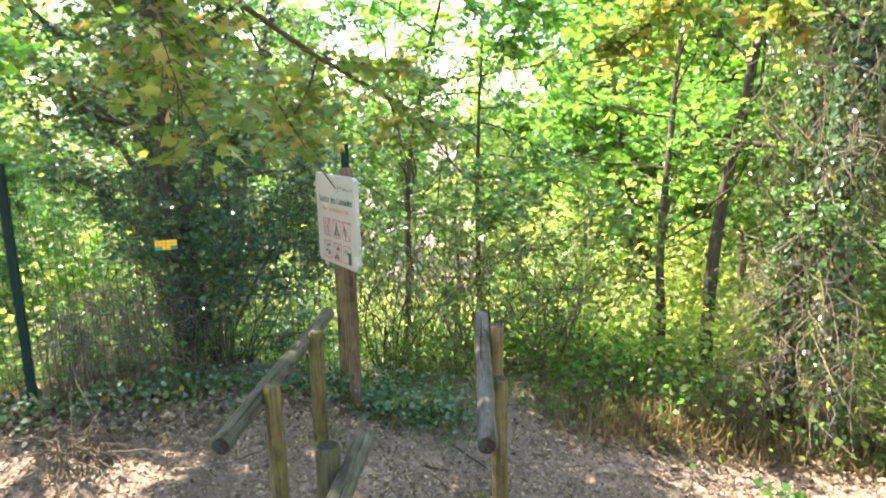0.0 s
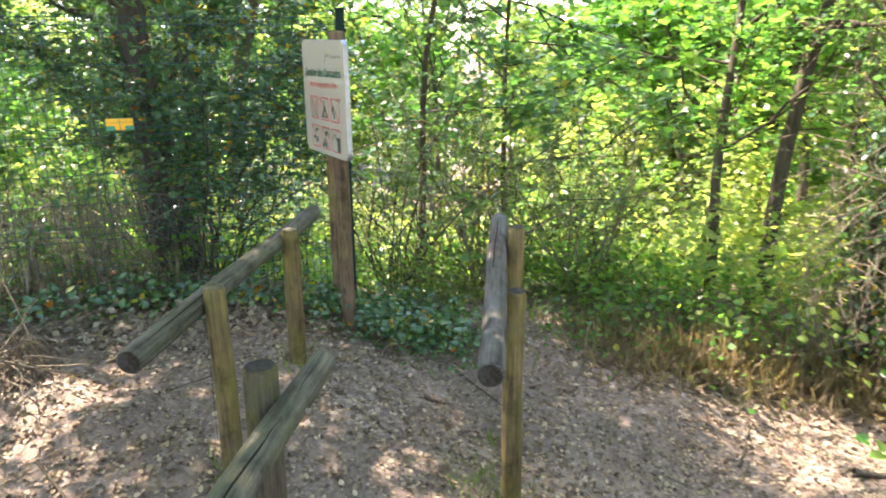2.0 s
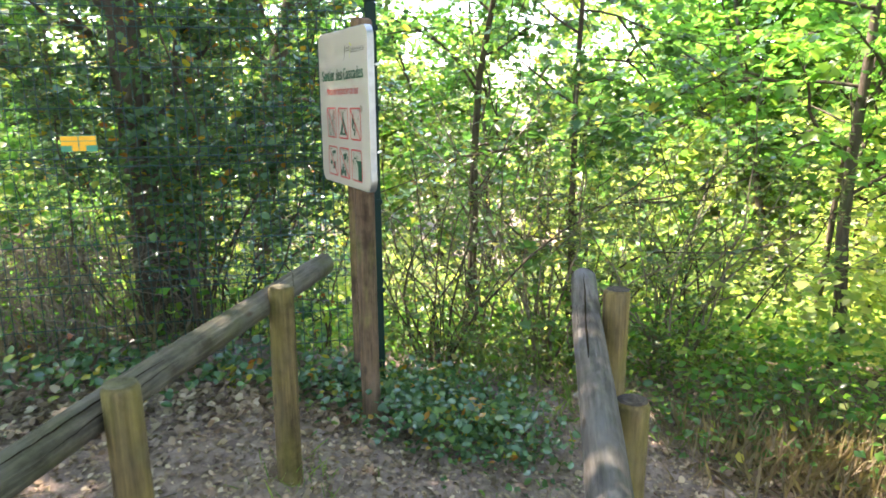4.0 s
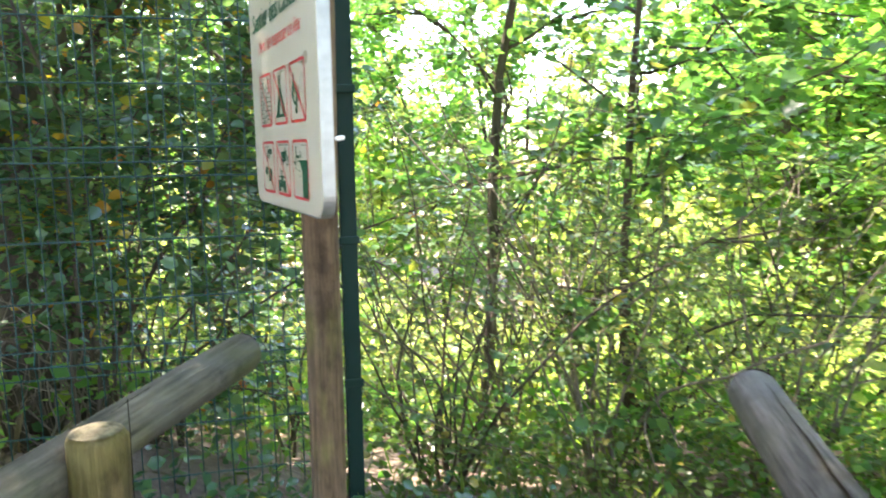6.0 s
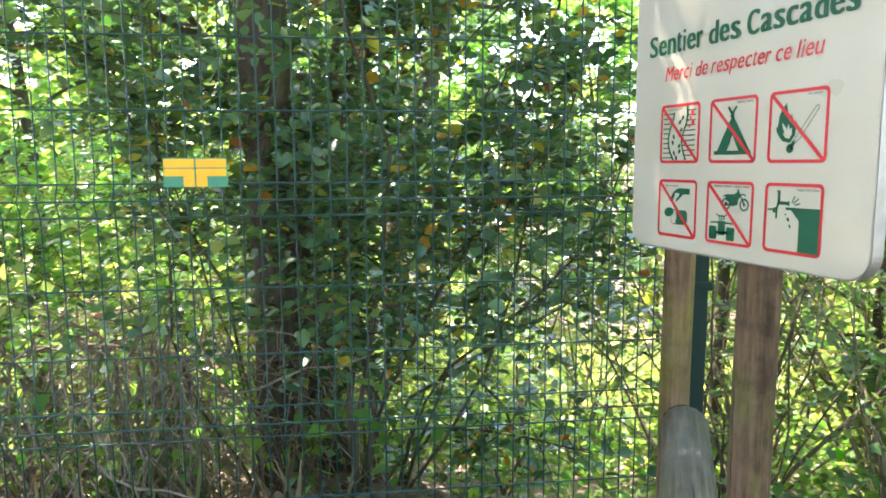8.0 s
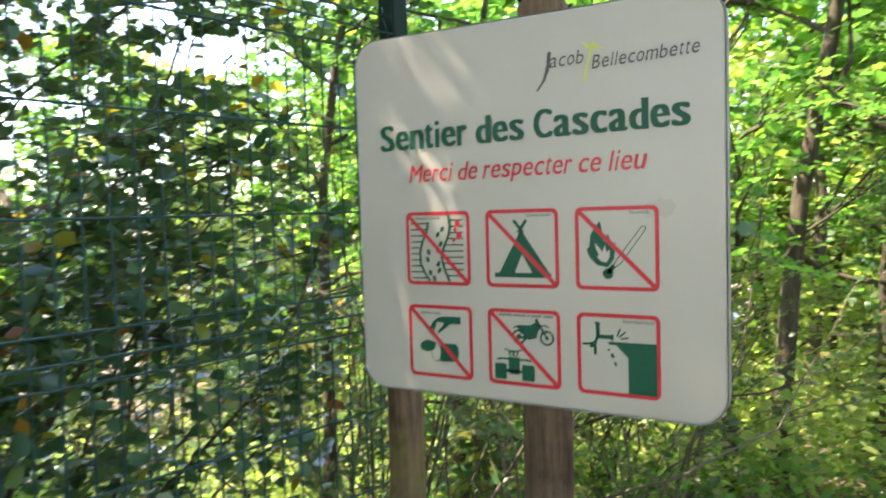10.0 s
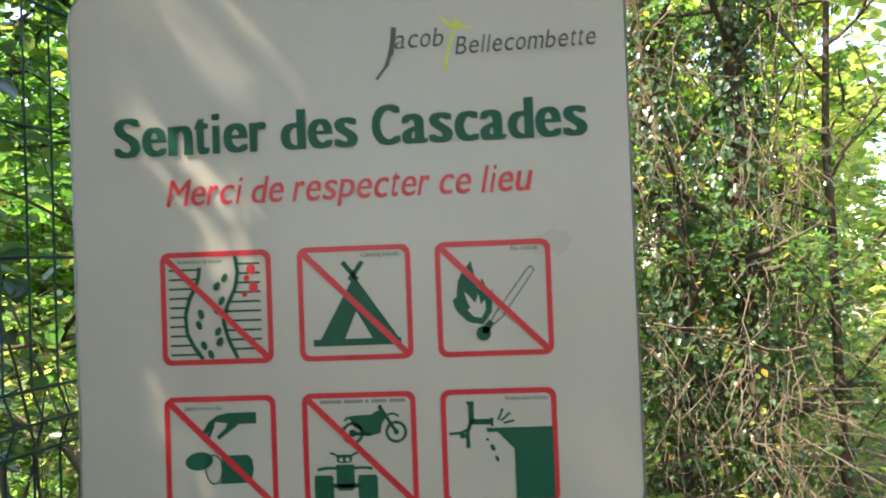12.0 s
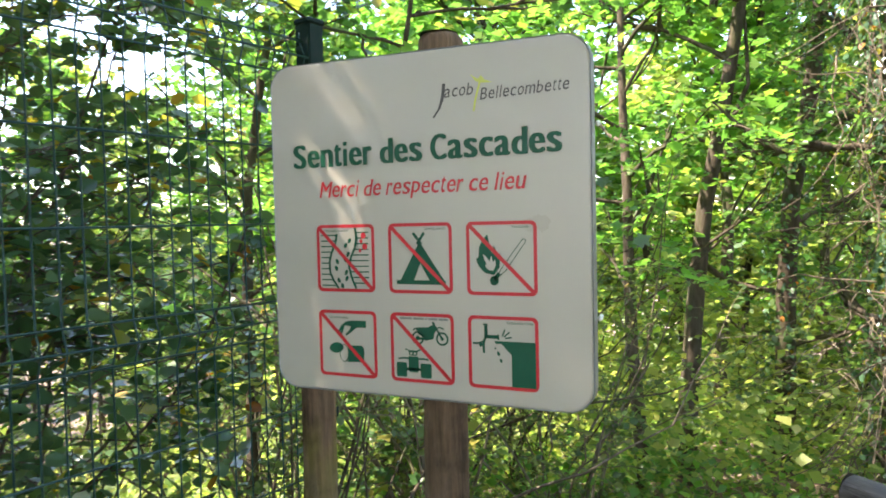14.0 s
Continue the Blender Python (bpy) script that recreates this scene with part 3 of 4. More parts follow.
                green += band(S([(0.40, 0.14), (0.53, 0.30)]), 0.0065) + band(S([(0.575, 0.14), (0.46, 0.30)]), 0.0065)
            elif (r, c) == (0, 2):
                green += [S([(0.31, 0.17), (0.235, 0.26), (0.19, 0.345), (0.177, 0.48), (0.143, 0.505), (0.155, 0.56), (0.19, 0.62), (0.27, 0.70), (0.40, 0.724), (0.477, 0.62), (0.495, 0.425), (0.455, 0.47), (0.435, 0.40), (0.40, 0.32), (0.375, 0.425), (0.345, 0.38), (0.335, 0.28)]), D(0.40, 0.80, 0.066)]
                white += [S([(0.245, 0.437), (0.30, 0.49), (0.335, 0.54), (0.365, 0.46), (0.385, 0.55), (0.42, 0.51), (0.425, 0.60), (0.385, 0.665), (0.32, 0.655), (0.27, 0.60), (0.295, 0.575), (0.265, 0.52)])]
                green += band(S([(0.40, 0.80), (0.47, 0.70)]), 0.009) + band(S([(0.46, 0.71), (0.50, 0.64), (0.795, 0.255), (0.82, 0.235), (0.845, 0.25), (0.845, 0.28), (0.56, 0.67), (0.48, 0.73)]), 0.0016)
            elif (r, c) == (1, 0):
                green += [S([(0.824, 0.147), (0.824, 0.247), (0.668, 0.25), (0.588, 0.31), (0.485, 0.386), (0.467, 0.356), (0.542, 0.286), (0.565, 0.24), (0.462, 0.228), (0.42, 0.27), (0.36, 0.37), (0.32, 0.345), (0.394, 0.228), (0.474, 0.17), (0.565, 0.149)]), D(0.302, 0.57, 0.13, 0.082, 16, 0.15), S([(0.497, 0.526), (0.737, 0.521), (0.775, 0.56), (0.787, 0.64), (0.775, 0.72), (0.748, 0.767), (0.485, 0.777), (0.508, 0.70), (0.51, 0.60)])]
                green += band(S([(0.44, 0.25), (0.38, 0.385)]), 0.004)
                green += band([P(0.435 + 0.075 * math.cos(a), 0.647 + 0.128 * math.sin(a)) for a in (2 * math.pi * q / 16 for q in range(17))], 0.0018)
            elif (r, c) == (1, 1):
                green += hoop(*P(0.44, 0.356), 0.087 * k, 0.0042) + hoop(*P(0.822, 0.353), 0.087 * k, 0.0042) + [D(0.822, 0.353, 0.025), D(0.44, 0.356, 0.035)]
                green += [S([(0.40, 0.225), (0.422, 0.205), (0.605, 0.198), (0.66, 0.165), (0.705, 0.165), (0.742, 0.22), (0.70, 0.28), (0.685, 0.36), (0.58, 0.384), (0.514, 0.33), (0.45, 0.30), (0.434, 0.255)])]
                green += band(S([(0.68, 0.13), (0.74, 0.22), (0.822, 0.353)]), 0.0045) + band(S([(0.72, 0.215), (0.79, 0.19), (0.85, 0.215)]), 0.003) + band(S([(0.37, 0.25), (0.40, 0.215)]), 0.003) + band(S([(0.44, 0.36), (0.60, 0.37)]), 0.005) + hoop(*P(0.687, 0.135), 0.016 * k, 0.002, 10)
                green += [S([(0.10, 0.72), (0.245, 0.72), (0.258, 0.74), (0.258, 0.92), (0.24, 0.93), (0.10, 0.93), (0.09, 0.91), (0.09, 0.74)]), S([(0.485, 0.72), (0.63, 0.72), (0.646, 0.74), (0.646, 0.92), (0.63, 0.93), (0.485, 0.93), (0.473, 0.91), (0.473, 0.74)])]
                green += [S([(0.285, 0.628), (0.445, 0.628), (0.445, 0.83), (0.425, 0.855), (0.305, 0.855), (0.285, 0.83)]), S([(0.30, 0.54), (0.42, 0.54), (0.43, 0.60), (0.40, 0.615), (0.32, 0.615), (0.29, 0.60)]), S([(0.24, 0.795), (0.49, 0.795), (0.49, 0.83), (0.24, 0.83)])]
                green += band(S([(0.235, 0.53), (0.27, 0.53), (0.30, 0.56)]), 0.003) + band(S([(0.48, 0.53), (0.45, 0.53), (0.42, 0.56)]), 0.003) + band(S([(0.12, 0.67), (0.21, 0.655), (0.29, 0.66)]), 0.004) + band(S([(0.44, 0.66), (0.52, 0.655), (0.605, 0.665)]), 0.004)
                white += [D(0.331, 0.585, 0.019, None, 10), D(0.388, 0.585, 0.019, None, 10)]
            else:
                green += [S([(0.384, 0.340), (0.96, 0.337), (0.96, 0.955), (0.625, 0.955), (0.625, 0.523), (0.485, 0.377), (0.40, 0.377)])]
                green += band(S([(0.262, 0.125), (0.264, 0.29)]), 0.0075) + band(S([(0.225, 0.12), (0.29, 0.12)]), 0.004) + band(S([(0.25, 0.285), (0.44, 0.285)]), 0.0075) + band(S([(0.44, 0.25), (0.44, 0.325)]), 0.004)
                green += band(S([(0.262, 0.28), (0.226, 0.37), (0.23, 0.51)]), 0.0055) + band(S([(0.235, 0.35), (0.16, 0.38), (0.068, 0.384)]), 0.004) + [D(0.185, 0.402, 0.028)]
                green += band(S([(0.495, 0.275), (0.535, 0.175)]), 0.003) + band(S([(0.52, 0.28), (0.60, 0.21)]), 0.003) + band(S([(0.54, 0.30), (0.632, 0.28)]), 0.003)
                green += [D(0.395, 0.44, 0.014), D(0.44, 0.51, 0.022, 0.035, 8, 0.5), D(0.474, 0.605, 0.017, 0.03, 8, 0.4)]
            print_part("pictogram", green, INK_GREEN, Y2, "green printed pictogram")
            if white:
                print_part("knockout", white, BOARD_WHITE, -0.0019, "bare sheet inside the pictogram")
            if (r, c) != (1, 2):
                red += band(S([(0.05, 0.05), (0.95, 0.95)]), 0.0085)
            if red:
                print_part("slash", red, INK_RED, Y3, "red diagonal bar")
            words, u0, u1, v = {(0, 0): ("Ne pas sortir du sentier", 0.155, 0.56, 0.105), (0, 1): ("Camping interdit", 0.57, 0.90, 0.10), (0, 2): ("Feu interdit", 0.66, 0.89, 0.095), (1, 0): ("Déchets interdits", 0.19, 0.52, 0.125), (1, 1): ("", 0.15, 0.92, 0.10), (1, 2): ("Risque chute falaise", 0.565, 0.925, 0.105)}[(r, c)]
            if words:
                text_part(words, P(u0, v)[0], P(u1, v)[0], P(u0, v)[1], 0.0058, INK_GREEN, board, "small_print", y=Y1)
            else:
                bars = [S([(u, v - 0.035), (u + w, v - 0.035), (u + w, v - 0.005), (u, v - 0.005)]) for u, w in ((0.16, 0.19), (0.37, 0.17), (0.56, 0.03), (0.61, 0.14), (0.77, 0.14))]
                print_part("small_print", bars, INK_TAN, Y1)
    return sign


build_sign()

# brown post of its own that stands behind the board, against the fence
support = empty("wooden_post", (-0.42, 0.19, float(land(-0.42, 0.19))), "brown wooden post with yellow lichen beside the fence", "post")
log_part("post", (-0.42, 0.19, float(land(-0.42, 0.19)) - 0.3), (-0.42, 0.19, 1.90), 0.048, LICHEN_WOOD, support, 77, [(-1.3, 0.6, 1.4, 0.003)])


# ---------- wire fence ----------
def wire_bm(points, r, sides=5):
    bm = bmesh.new()
    rows = []
    pts = [Vector(p) for p in points]
    for i, p in enumerate(pts):
        d = (pts[min(i + 1, len(pts) - 1)] - pts[max(i - 1, 0)]).normalized()
        a = d.cross(Vector((0.3, 0.9, 0.2))).normalized()
        b = d.cross(a)
        rows.append([bm.verts.new(p + r * (math.cos(t) * a + math.sin(t) * b)) for t in (2 * math.pi * s / sides for s in range(sides))])
    for x, y in zip(rows, rows[1:]):
        for s in range(sides):
            f = bm.faces.new((x[s], x[(s + 1) % sides], y[(s + 1) % sides], y[s]))
            f.smooth = True
    bm.faces.new(rows[0][::-1])
    bm.faces.new(rows[-1])
    return bm


FOLDS = (2.04, 1.30, 0.60)
WIRES = [2.09, 2.04, 1.99, 1.78, 1.565, 1.35, 1.30, 1.25, 1.03, 0.82, 0.65, 0.60, 0.55, 0.34, 0.14]


def fold_depth(z):
    for f in FOLDS:
        if abs(z - f) < 0.05:
            return 0.022 * (1 - abs(z - f) / 0.05)
    return 0.0


def fence_panel(a, b, label):
    """One welded mesh panel with three folds between two posts."""
    a, b = Vector((*a, 0)), Vector((*b, 0))
    d = (b - a).normalized()
    n = Vector((d.y, -d.x, 0))
    length = (b - a).length
    th = empty("wire_fence_panel", a, label, "fence", "green mesh fence panels")
    zs = [0.06] + sorted({z + s for z in FOLDS for s in (-0.05, 0.0, 0.05)}) + [2.115]
    upright = bpy.data.meshes.new("upright_wire")
    bm = wire_bm([n * fold_depth(z) + Vector((0, 0, z)) for z in zs], 0.0026, 4)
    bm.to_mesh(upright)
    bm.free()
    upright.materials.append(WIRE_GREEN)
    count = int((length - 0.06) / 0.0525)
    for i in range(count + 1):
        o = new("upright_wire", upright)
        o.parent = th
        o.location = d * (0.04 + i * (length - 0.08) / count)
    for z in WIRES:
        w = wire_bm([d * (0.03 + (length - 0.06) * f) + n * (fold_depth(z) + 0.0045) + Vector((0, 0, z)) for f in (0, 0.25, 0.5, 0.75, 1)], 0.0030, 5)
        part("cross_wire", w, WIRE_GREEN, th)
    return th


def fence_post(x, y, top, label):
    g = float(land(x, y))
    th = empty("fence_post", (x, y, g), label, "post", "green fence posts")
    yaw = math.atan2(FENCE_B[1] - FENCE_A[1], FENCE_B[0] - FENCE_A[0])
    bm = bmesh.new()
    bmesh.ops.create_cube(bm, size=1.0, matrix=Matrix.Translation((0, 0, (top - g - 0.3) / 2)) @ Matrix.Diagonal((0.06, 0.06, top - g + 0.3, 1)))
    bmesh.ops.bevel(bm, geom=[e for e in bm.edges], offset=0.005, segments=2, affect="EDGES")
    p = part("post", bm, POST_GREEN, th)
    p.rotation_euler.z = yaw
    bm = bmesh.new()
    bmesh.ops.create_cube(bm, size=1.0, matrix=Matrix.Translation((0, 0, top - g + 0.006)) @ Matrix.Diagonal((0.066, 0.066, 0.016, 1)))
    bmesh.ops.bevel(bm, geom=bm.edges[:], offset=0.004, segments=1, affect="EDGES")
    c = part("cap", bm, POST_GREEN, th, "dark green plastic cap")
    c.rotation_euler.z = yaw
    for z in (0.45, 1.0, 1.55, 2.0):
        bm = bmesh.new()
        bmesh.ops.create_cube(bm, size=1.0, matrix=Matrix.Translation((0, -0.035, z - g)) @ Matrix.Diagonal((0.075, 0.014, 0.03, 1)))
        bmesh.ops.bevel(bm, geom=bm.edges[:], offset=0.003, segments=1, affect="EDGES")
        cl = part("clamp", bm, POST_GREEN, th, "panel clamp")
        cl.rotation_euler.z = yaw
    return th


FD = (FENCE_B - FENCE_A) / np.linalg.norm(FENCE_B - FENCE_A)
FENCE_0 = FENCE_A - FD * 2.56
fence_post(*FENCE_B, 2.145, "dark green square steel fence post behind the sign")
fence_post(*FENCE_A, 2.10, "dark green square steel fence post")
fence_post(*FENCE_0, 2.10, "dark green square steel fence post")
fence_panel(FENCE_A, FENCE_B, "green folded wire mesh fence panel with a yellow tag")
fence_panel(FENCE_0, FENCE_A, "green folded wire mesh fence panel before shrubs")

# route tag wired to the mesh
tag_c = np.array((-0.795, -1.205)) + np.array((FD[1], -FD[0])) * 0.012
tag = empty("route_tag", (*tag_c, 1.385), "yellow and green plastic route tag on the fence", "tag")
tag.rotation_euler.z = math.atan2(FD[1], FD[0])
tag.scale = (0.82, 1.0, 0.82)


def plate(x0, x1, z0, z1, y0, y1, r=0.003):
    return slab_bm(rounded(x0, x1, z0, z1, r, 3), y0, y1, 0.0005)


part("backing", plate(-0.108, 0.108, -0.052, 0.050, -0.004, 0.0), TAG_GREEN, tag, "green plastic backing")
for x0, x1, z0, z1 in ((-0.105, -0.003, 0.016, 0.046), (0.003, 0.105, 0.016, 0.046), (-0.105, -0.003, -0.014, 0.012), (0.003, 0.105, -0.014, 0.012), (-0.040, -0.003, -0.050, -0.0145), (0.003, 0.040, -0.050, -0.0145)):
    part("panel", plate(x0, x1, z0, z1, -0.0062, -0.0042), TAG_YELLOW, tag, "yellow panel")


# ---------- plants ----------
TRAIL = np.array(((6.0, -2.9), (5.2, -2.3), (4.2, -1.5), (2.7, -0.7), (1.4, -0.8), (0.66, -1.34), (0.2, -0.95)))


def off_trail(at, room=0.8, top=2.7):
    """Which leaves leave the trail free, and stay on their own side of the mesh."""
    best = np.full(len(at), 1e9)
    for a, b in zip(TRAIL[:-1], TRAIL[1:]):
        d = b - a
        f = np.clip(((at[:, :2] - a) @ d) / (d @ d), 0, 1)
        best = np.minimum(best, np.linalg.norm(at[:, :2] - a - f[:, None] * d, axis=1))
    return (best > room) | (at[:, 2] > top)


def before_fence(at):
    return (at[:, 0] > -0.53 + (at[:, 1] - 0.35) * 0.2226 - 0.09) & (at[:, 1] < 0.5) & (at[:, 2] < 2.3)


def wobble(rng, start, direction, length, n, bend=0.12, lift=0.0):
    """A wandering branch line."""
    d = unit(np.asarray(direction, float))
    pts = [np.asarray(start, float)]
    for i in range(n):
        d = unit(d + rng.normal(0, bend, 3) + np.array((0, 0, lift)))
        pts.append(pts[-1] + d * length / n)
    return np.array(pts)


def sprays(rng, lines, count, length, leaves, droop=0.15, from_frac=0.25, spread=1.0):
    """Twigs that spring from the lines, and the leaves that stand along them."""
    which = rng.integers(0, len(lines), count)
    f = from_frac + (1 - from_frac) * rng.random(count) ** 0.8
    starts, dirs = np.empty((count, 3)), np.empty((count, 3))
    for i in range(count):
        pts = lines[which[i]]
        s = f[i] * (len(pts) - 1)
        k = min(int(s), len(pts) - 2)
        starts[i] = pts[k] + (pts[k + 1] - pts[k]) * (s - k)
        dirs[i] = pts[k + 1] - pts[k]
    d = unit(unit(dirs) * 0.5 + rng.normal(0, 0.75 * spread, (count, 3)) * np.array((1, 1, 0.6)))
    L = length * rng.uniform(0.4, 1.25, count)
    steps = np.linspace(0.12, 1.0, leaves)
    jit = steps[None] + rng.uniform(-0.05, 0.05, (count, leaves))
    at = starts[:, None] + d[:, None] * (L[:, None] * jit)[..., None]
    at[..., 2] -= droop * L[:, None] * jit ** 2
    side = unit(np.cross(d, np.array((0, 0, 1.0))) + 1e-6)
    sign = np.where(np.arange(leaves) % 2 == 0, 1.0, -1.0)
    along = unit(d[:, None] * 0.6 + side[:, None] * sign[None, :, None] + rng.normal(0, 0.35, (count, leaves, 3)) + np.array((0, 0, -0.25)))
    up = unit(np.array((0, 0, 1.0)) + rng.normal(0, 0.45, (count, leaves, 3)))
    ends = starts + d * L[:, None]
    ends[:, 2] -= droop * L
    mids = starts + d * L[:, None] * 0.5
    mids[:, 2] -= droop * L * 0.25
    free = (off_trail(ends) & off_trail(mids)) & ~(before_fence(ends) & (starts[:, 0] < -0.6))
    twigs = [(np.array((a, m, b)), 0.003, 0.001) for a, m, b, ok in zip(starts, mids, ends, free) if ok]
    return at.reshape(-1, 3), along.reshape(-1, 3), up.reshape(-1, 3), twigs


def foliage_part(name, rng, at, along, up, size, shape, mat, th, behind=False):
    keep = off_trail(at)
    if behind:
        keep &= ~before_fence(at)
    at, along, up = at[keep], along[keep], up[keep]
    return child(name, leaf_mesh(name, at, along, up, size * rng.uniform(0.55, 1.25, len(at)), shape, mat), th)


def tree(name, label, category, seed, x, y, height, radius, limbs, limb_len, twigs, twig_len, leaves, size, shape, leaf_mat, bark_mat=None, lean=(0, 0), crown_from=0.35, show_twigs=True, lift=0.04, elev=(0.15, 0.8), group="", z=None, toward=None, droop=0.15, ivy=0):
    rng = np.random.default_rng(seed)
    z = float(land(x, y)) if z is None else z
    base = np.array((x, y, z - 0.1))
    th = empty(name, (x, y, z), label, category, group)
    trunk = wobble(rng, base, (lean[0], lean[1], 1.0), height, 9, 0.06, 0.05)
    lines = [trunk]
    limb_lines = []
    for i in range(limbs):
        f = crown_from + (0.96 - crown_from) * (i + rng.random() * 0.7) / limbs
        s = f * (len(trunk) - 1)
        k = int(s)
        start = trunk[k] + (trunk[min(k + 1, len(trunk) - 1)] - trunk[k]) * (s - k)
        az = i * 2.4 + rng.uniform(-0.6, 0.6)
        if toward is not None and i % 2 == 0:
            az = toward + rng.uniform(-0.6, 0.6)
        el = rng.uniform(*elev)
        ln = limb_len * rng.uniform(0.6, 1.15) * (1.1 - 0.5 * f)
        line = wobble(rng, start, (math.cos(az), math.sin(az), math.tan(el)), ln, 7, 0.14, lift)
        bad = ~off_trail(line, 0.95, 3.0) | (before_fence(line) if x < -1 else False)
        if bad.any():
            line = line[:max(2, int(np.argmax(bad)))]
        limb_lines.append(line)
        r = radius * (1 - 0.7 * f) * 0.55
        for _ in range(2):
            kk = min(int(rng.integers(2, 6)), len(line) - 1)
            sub = wobble(rng, line[kk], unit(line[kk] - line[kk - 1]) + rng.normal(0, 0.55, 3), ln * 0.5, 5, 0.15, lift)
            bad = ~off_trail(sub, 0.95, 3.0) | (before_fence(sub) if x < -1 else False)
            if bad.any():
                sub = sub[:max(2, int(np.argmax(bad)))]
            limb_lines.append(sub)
            lines.append(sub)
        lines.append(line)
    child("trunk", tubes_mesh("trunk", [(trunk, radius, radius * 0.25)], bark_mat or BARK, 10), th)
    if ivy:
        f = rng.random(ivy) ** 0.8 * 0.55 * (len(trunk) - 1)
        k0 = f.astype(int)
        c = trunk[k0] + (trunk[k0 + 1] - trunk[k0]) * (f - k0)[:, None]
        a = rng.uniform(0, 6.283, ivy)
        out = np.stack([np.cos(a), np.sin(a), np.full(ivy, 0.25)], -1)
        at = c + out * (radius * rng.uniform(0.9, 2.2, ivy)[:, None] + 0.02)
        hang = np.array((0, 0, -1.0)) + rng.normal(0, 0.5, (ivy, 3))
        child("ivy", leaf_mesh("ivy", at, hang, unit(out + rng.normal(0, 0.4, (ivy, 3))), 0.062 * rng.uniform(0.6, 1.2, ivy), "oval", LEAF_DARK), th, "dark glossy ivy on the trunk")
    thin = [(l, max(radius * 0.30, 0.006), 0.004) for l in limb_lines]
    if show_twigs:
        for line in thin:
            child("limb", tubes_mesh("limb", [line], bark_mat or BARK, 6), th)
    else:
        tagged(child("branch_mass", tubes_mesh("branch_mass", thin, bark_mat or BARK, 5), th), kind="stuff")
    at, along, up, tw = sprays(rng, lines[1:] or lines, twigs, twig_len, leaves, droop)
    if show_twigs:
        tagged(child("twig_mass", tubes_mesh("twig_mass", tw, bark_mat or BARK, 3), th), kind="stuff")
    foliage_part("crown", rng, at, along, up, size, shape, leaf_mat, th, x < -1)
    return th


def shrub(name, label, seed, x, y, height, spread, stems, twigs, twig_len, leaves, size, shape, leaf_mat, bark_mat=None, group="", z=None, category="shrub", lean=(0, 0), droop=0.2, from_frac=0.2):
    """A bush of several thin stems from one foot."""
    rng = np.random.default_rng(seed)
    z = float(land(x, y)) if z is None else z
    th = empty(name, (x, y, z), label, category, group)
    lines = []
    for i in range(stems):
        az = rng.uniform(0, 6.283)
        out = spread / height * rng.uniform(0.2, 1.0)
        foot = (x + 0.12 * math.cos(az) * rng.random(), y + 0.12 * math.sin(az) * rng.random(), z - 0.05)
        lines.append(wobble(rng, foot, (math.cos(az) * out + lean[0], math.sin(az) * out + lean[1], 1.0), height * rng.uniform(0.5, 1.1), 9, 0.20, 0.05))
    if name != "sapling":
        cut = []
        for line in lines:
            bad = ~off_trail(line, 1.0, 3.0) | (before_fence(line) if x < -0.5 else False)
            cut.append(line[:max(2, int(np.argmax(bad)))] if bad.any() else line)
        lines = cut
    for line in lines:
        child("stem", tubes_mesh("stem", [(line, rng.uniform(0.006, 0.014), 0.003)], bark_mat or BARK, 5), th)
    at, along, up, tw = sprays(rng, lines, twigs, twig_len, leaves, droop, from_frac)
    tagged(child("twig_mass", tubes_mesh("twig_mass", tw, bark_mat or BARK, 3), th), kind="stuff")
    if name != "sapling":
        foliage_part("foliage", rng, at, along, up, size, shape, leaf_mat, th, x < -1)
    else:
        child("foliage", leaf_mesh("foliage", at, along, up, size * rng.uniform(0.5, 1.3, len(at)), shape, leaf_mat), th)
    return th


# dark ivy-hung trees behind the fence; the last two are added for density and shade
for s, (x, y) in enumerate(((-1.95, -0.88), (-2.15, -0.58), (-4.9, 0.35), (-3.6, -0.70))):
    tree("tree", "dark ivy-covered tree trunk behind the wire fence", "tree", 100 + s, x, y, 9.5, (0.12, 0.10, 0.15, 0.14)[s], 18, (1.5, 1.5, 1.8, 2.0)[s], (640, 640, 600, 900)[s], 0.6, 9, 0.075, "oval", LEAF_DARK, crown_from=0.16, group="dark trees behind the fence", droop=0.45, ivy=(260, 260, 500, 400)[s])
# leafy curtain just behind the mesh
for s, (x, y, h, sp, tw) in enumerate(((-1.65, -0.90, 3.8, 0.5, 370), (-1.45, -0.62, 3.9, 0.8, 480), (-1.70, -0.42, 3.6, 0.5, 300), (-2.2, 0.45, 3.3, 0.6, 50), (-2.3, -0.85, 4.4, 0.7, 360), (-2.4, -0.15, 3.8, 0.6, 150), (-2.9, -4.2, 3.0, 0.9, 200), (-2.2, -0.4, 4.6, 0.8, 330), (-3.1, -0.6, 4.4, 0.8, 260))):
    shrub("climbing_shrub", "tall dark green shrub with yellowing leaves behind the fence", 200 + s, x, y, h, sp, 4, tw * 3 // 4, 0.50, 12, 0.058, "oval", LEAF_DARK, group="shrubs behind the fence", droop=0.45, from_frac=0.36 if s in (0, 1, 2, 4, 7) else 0.20)
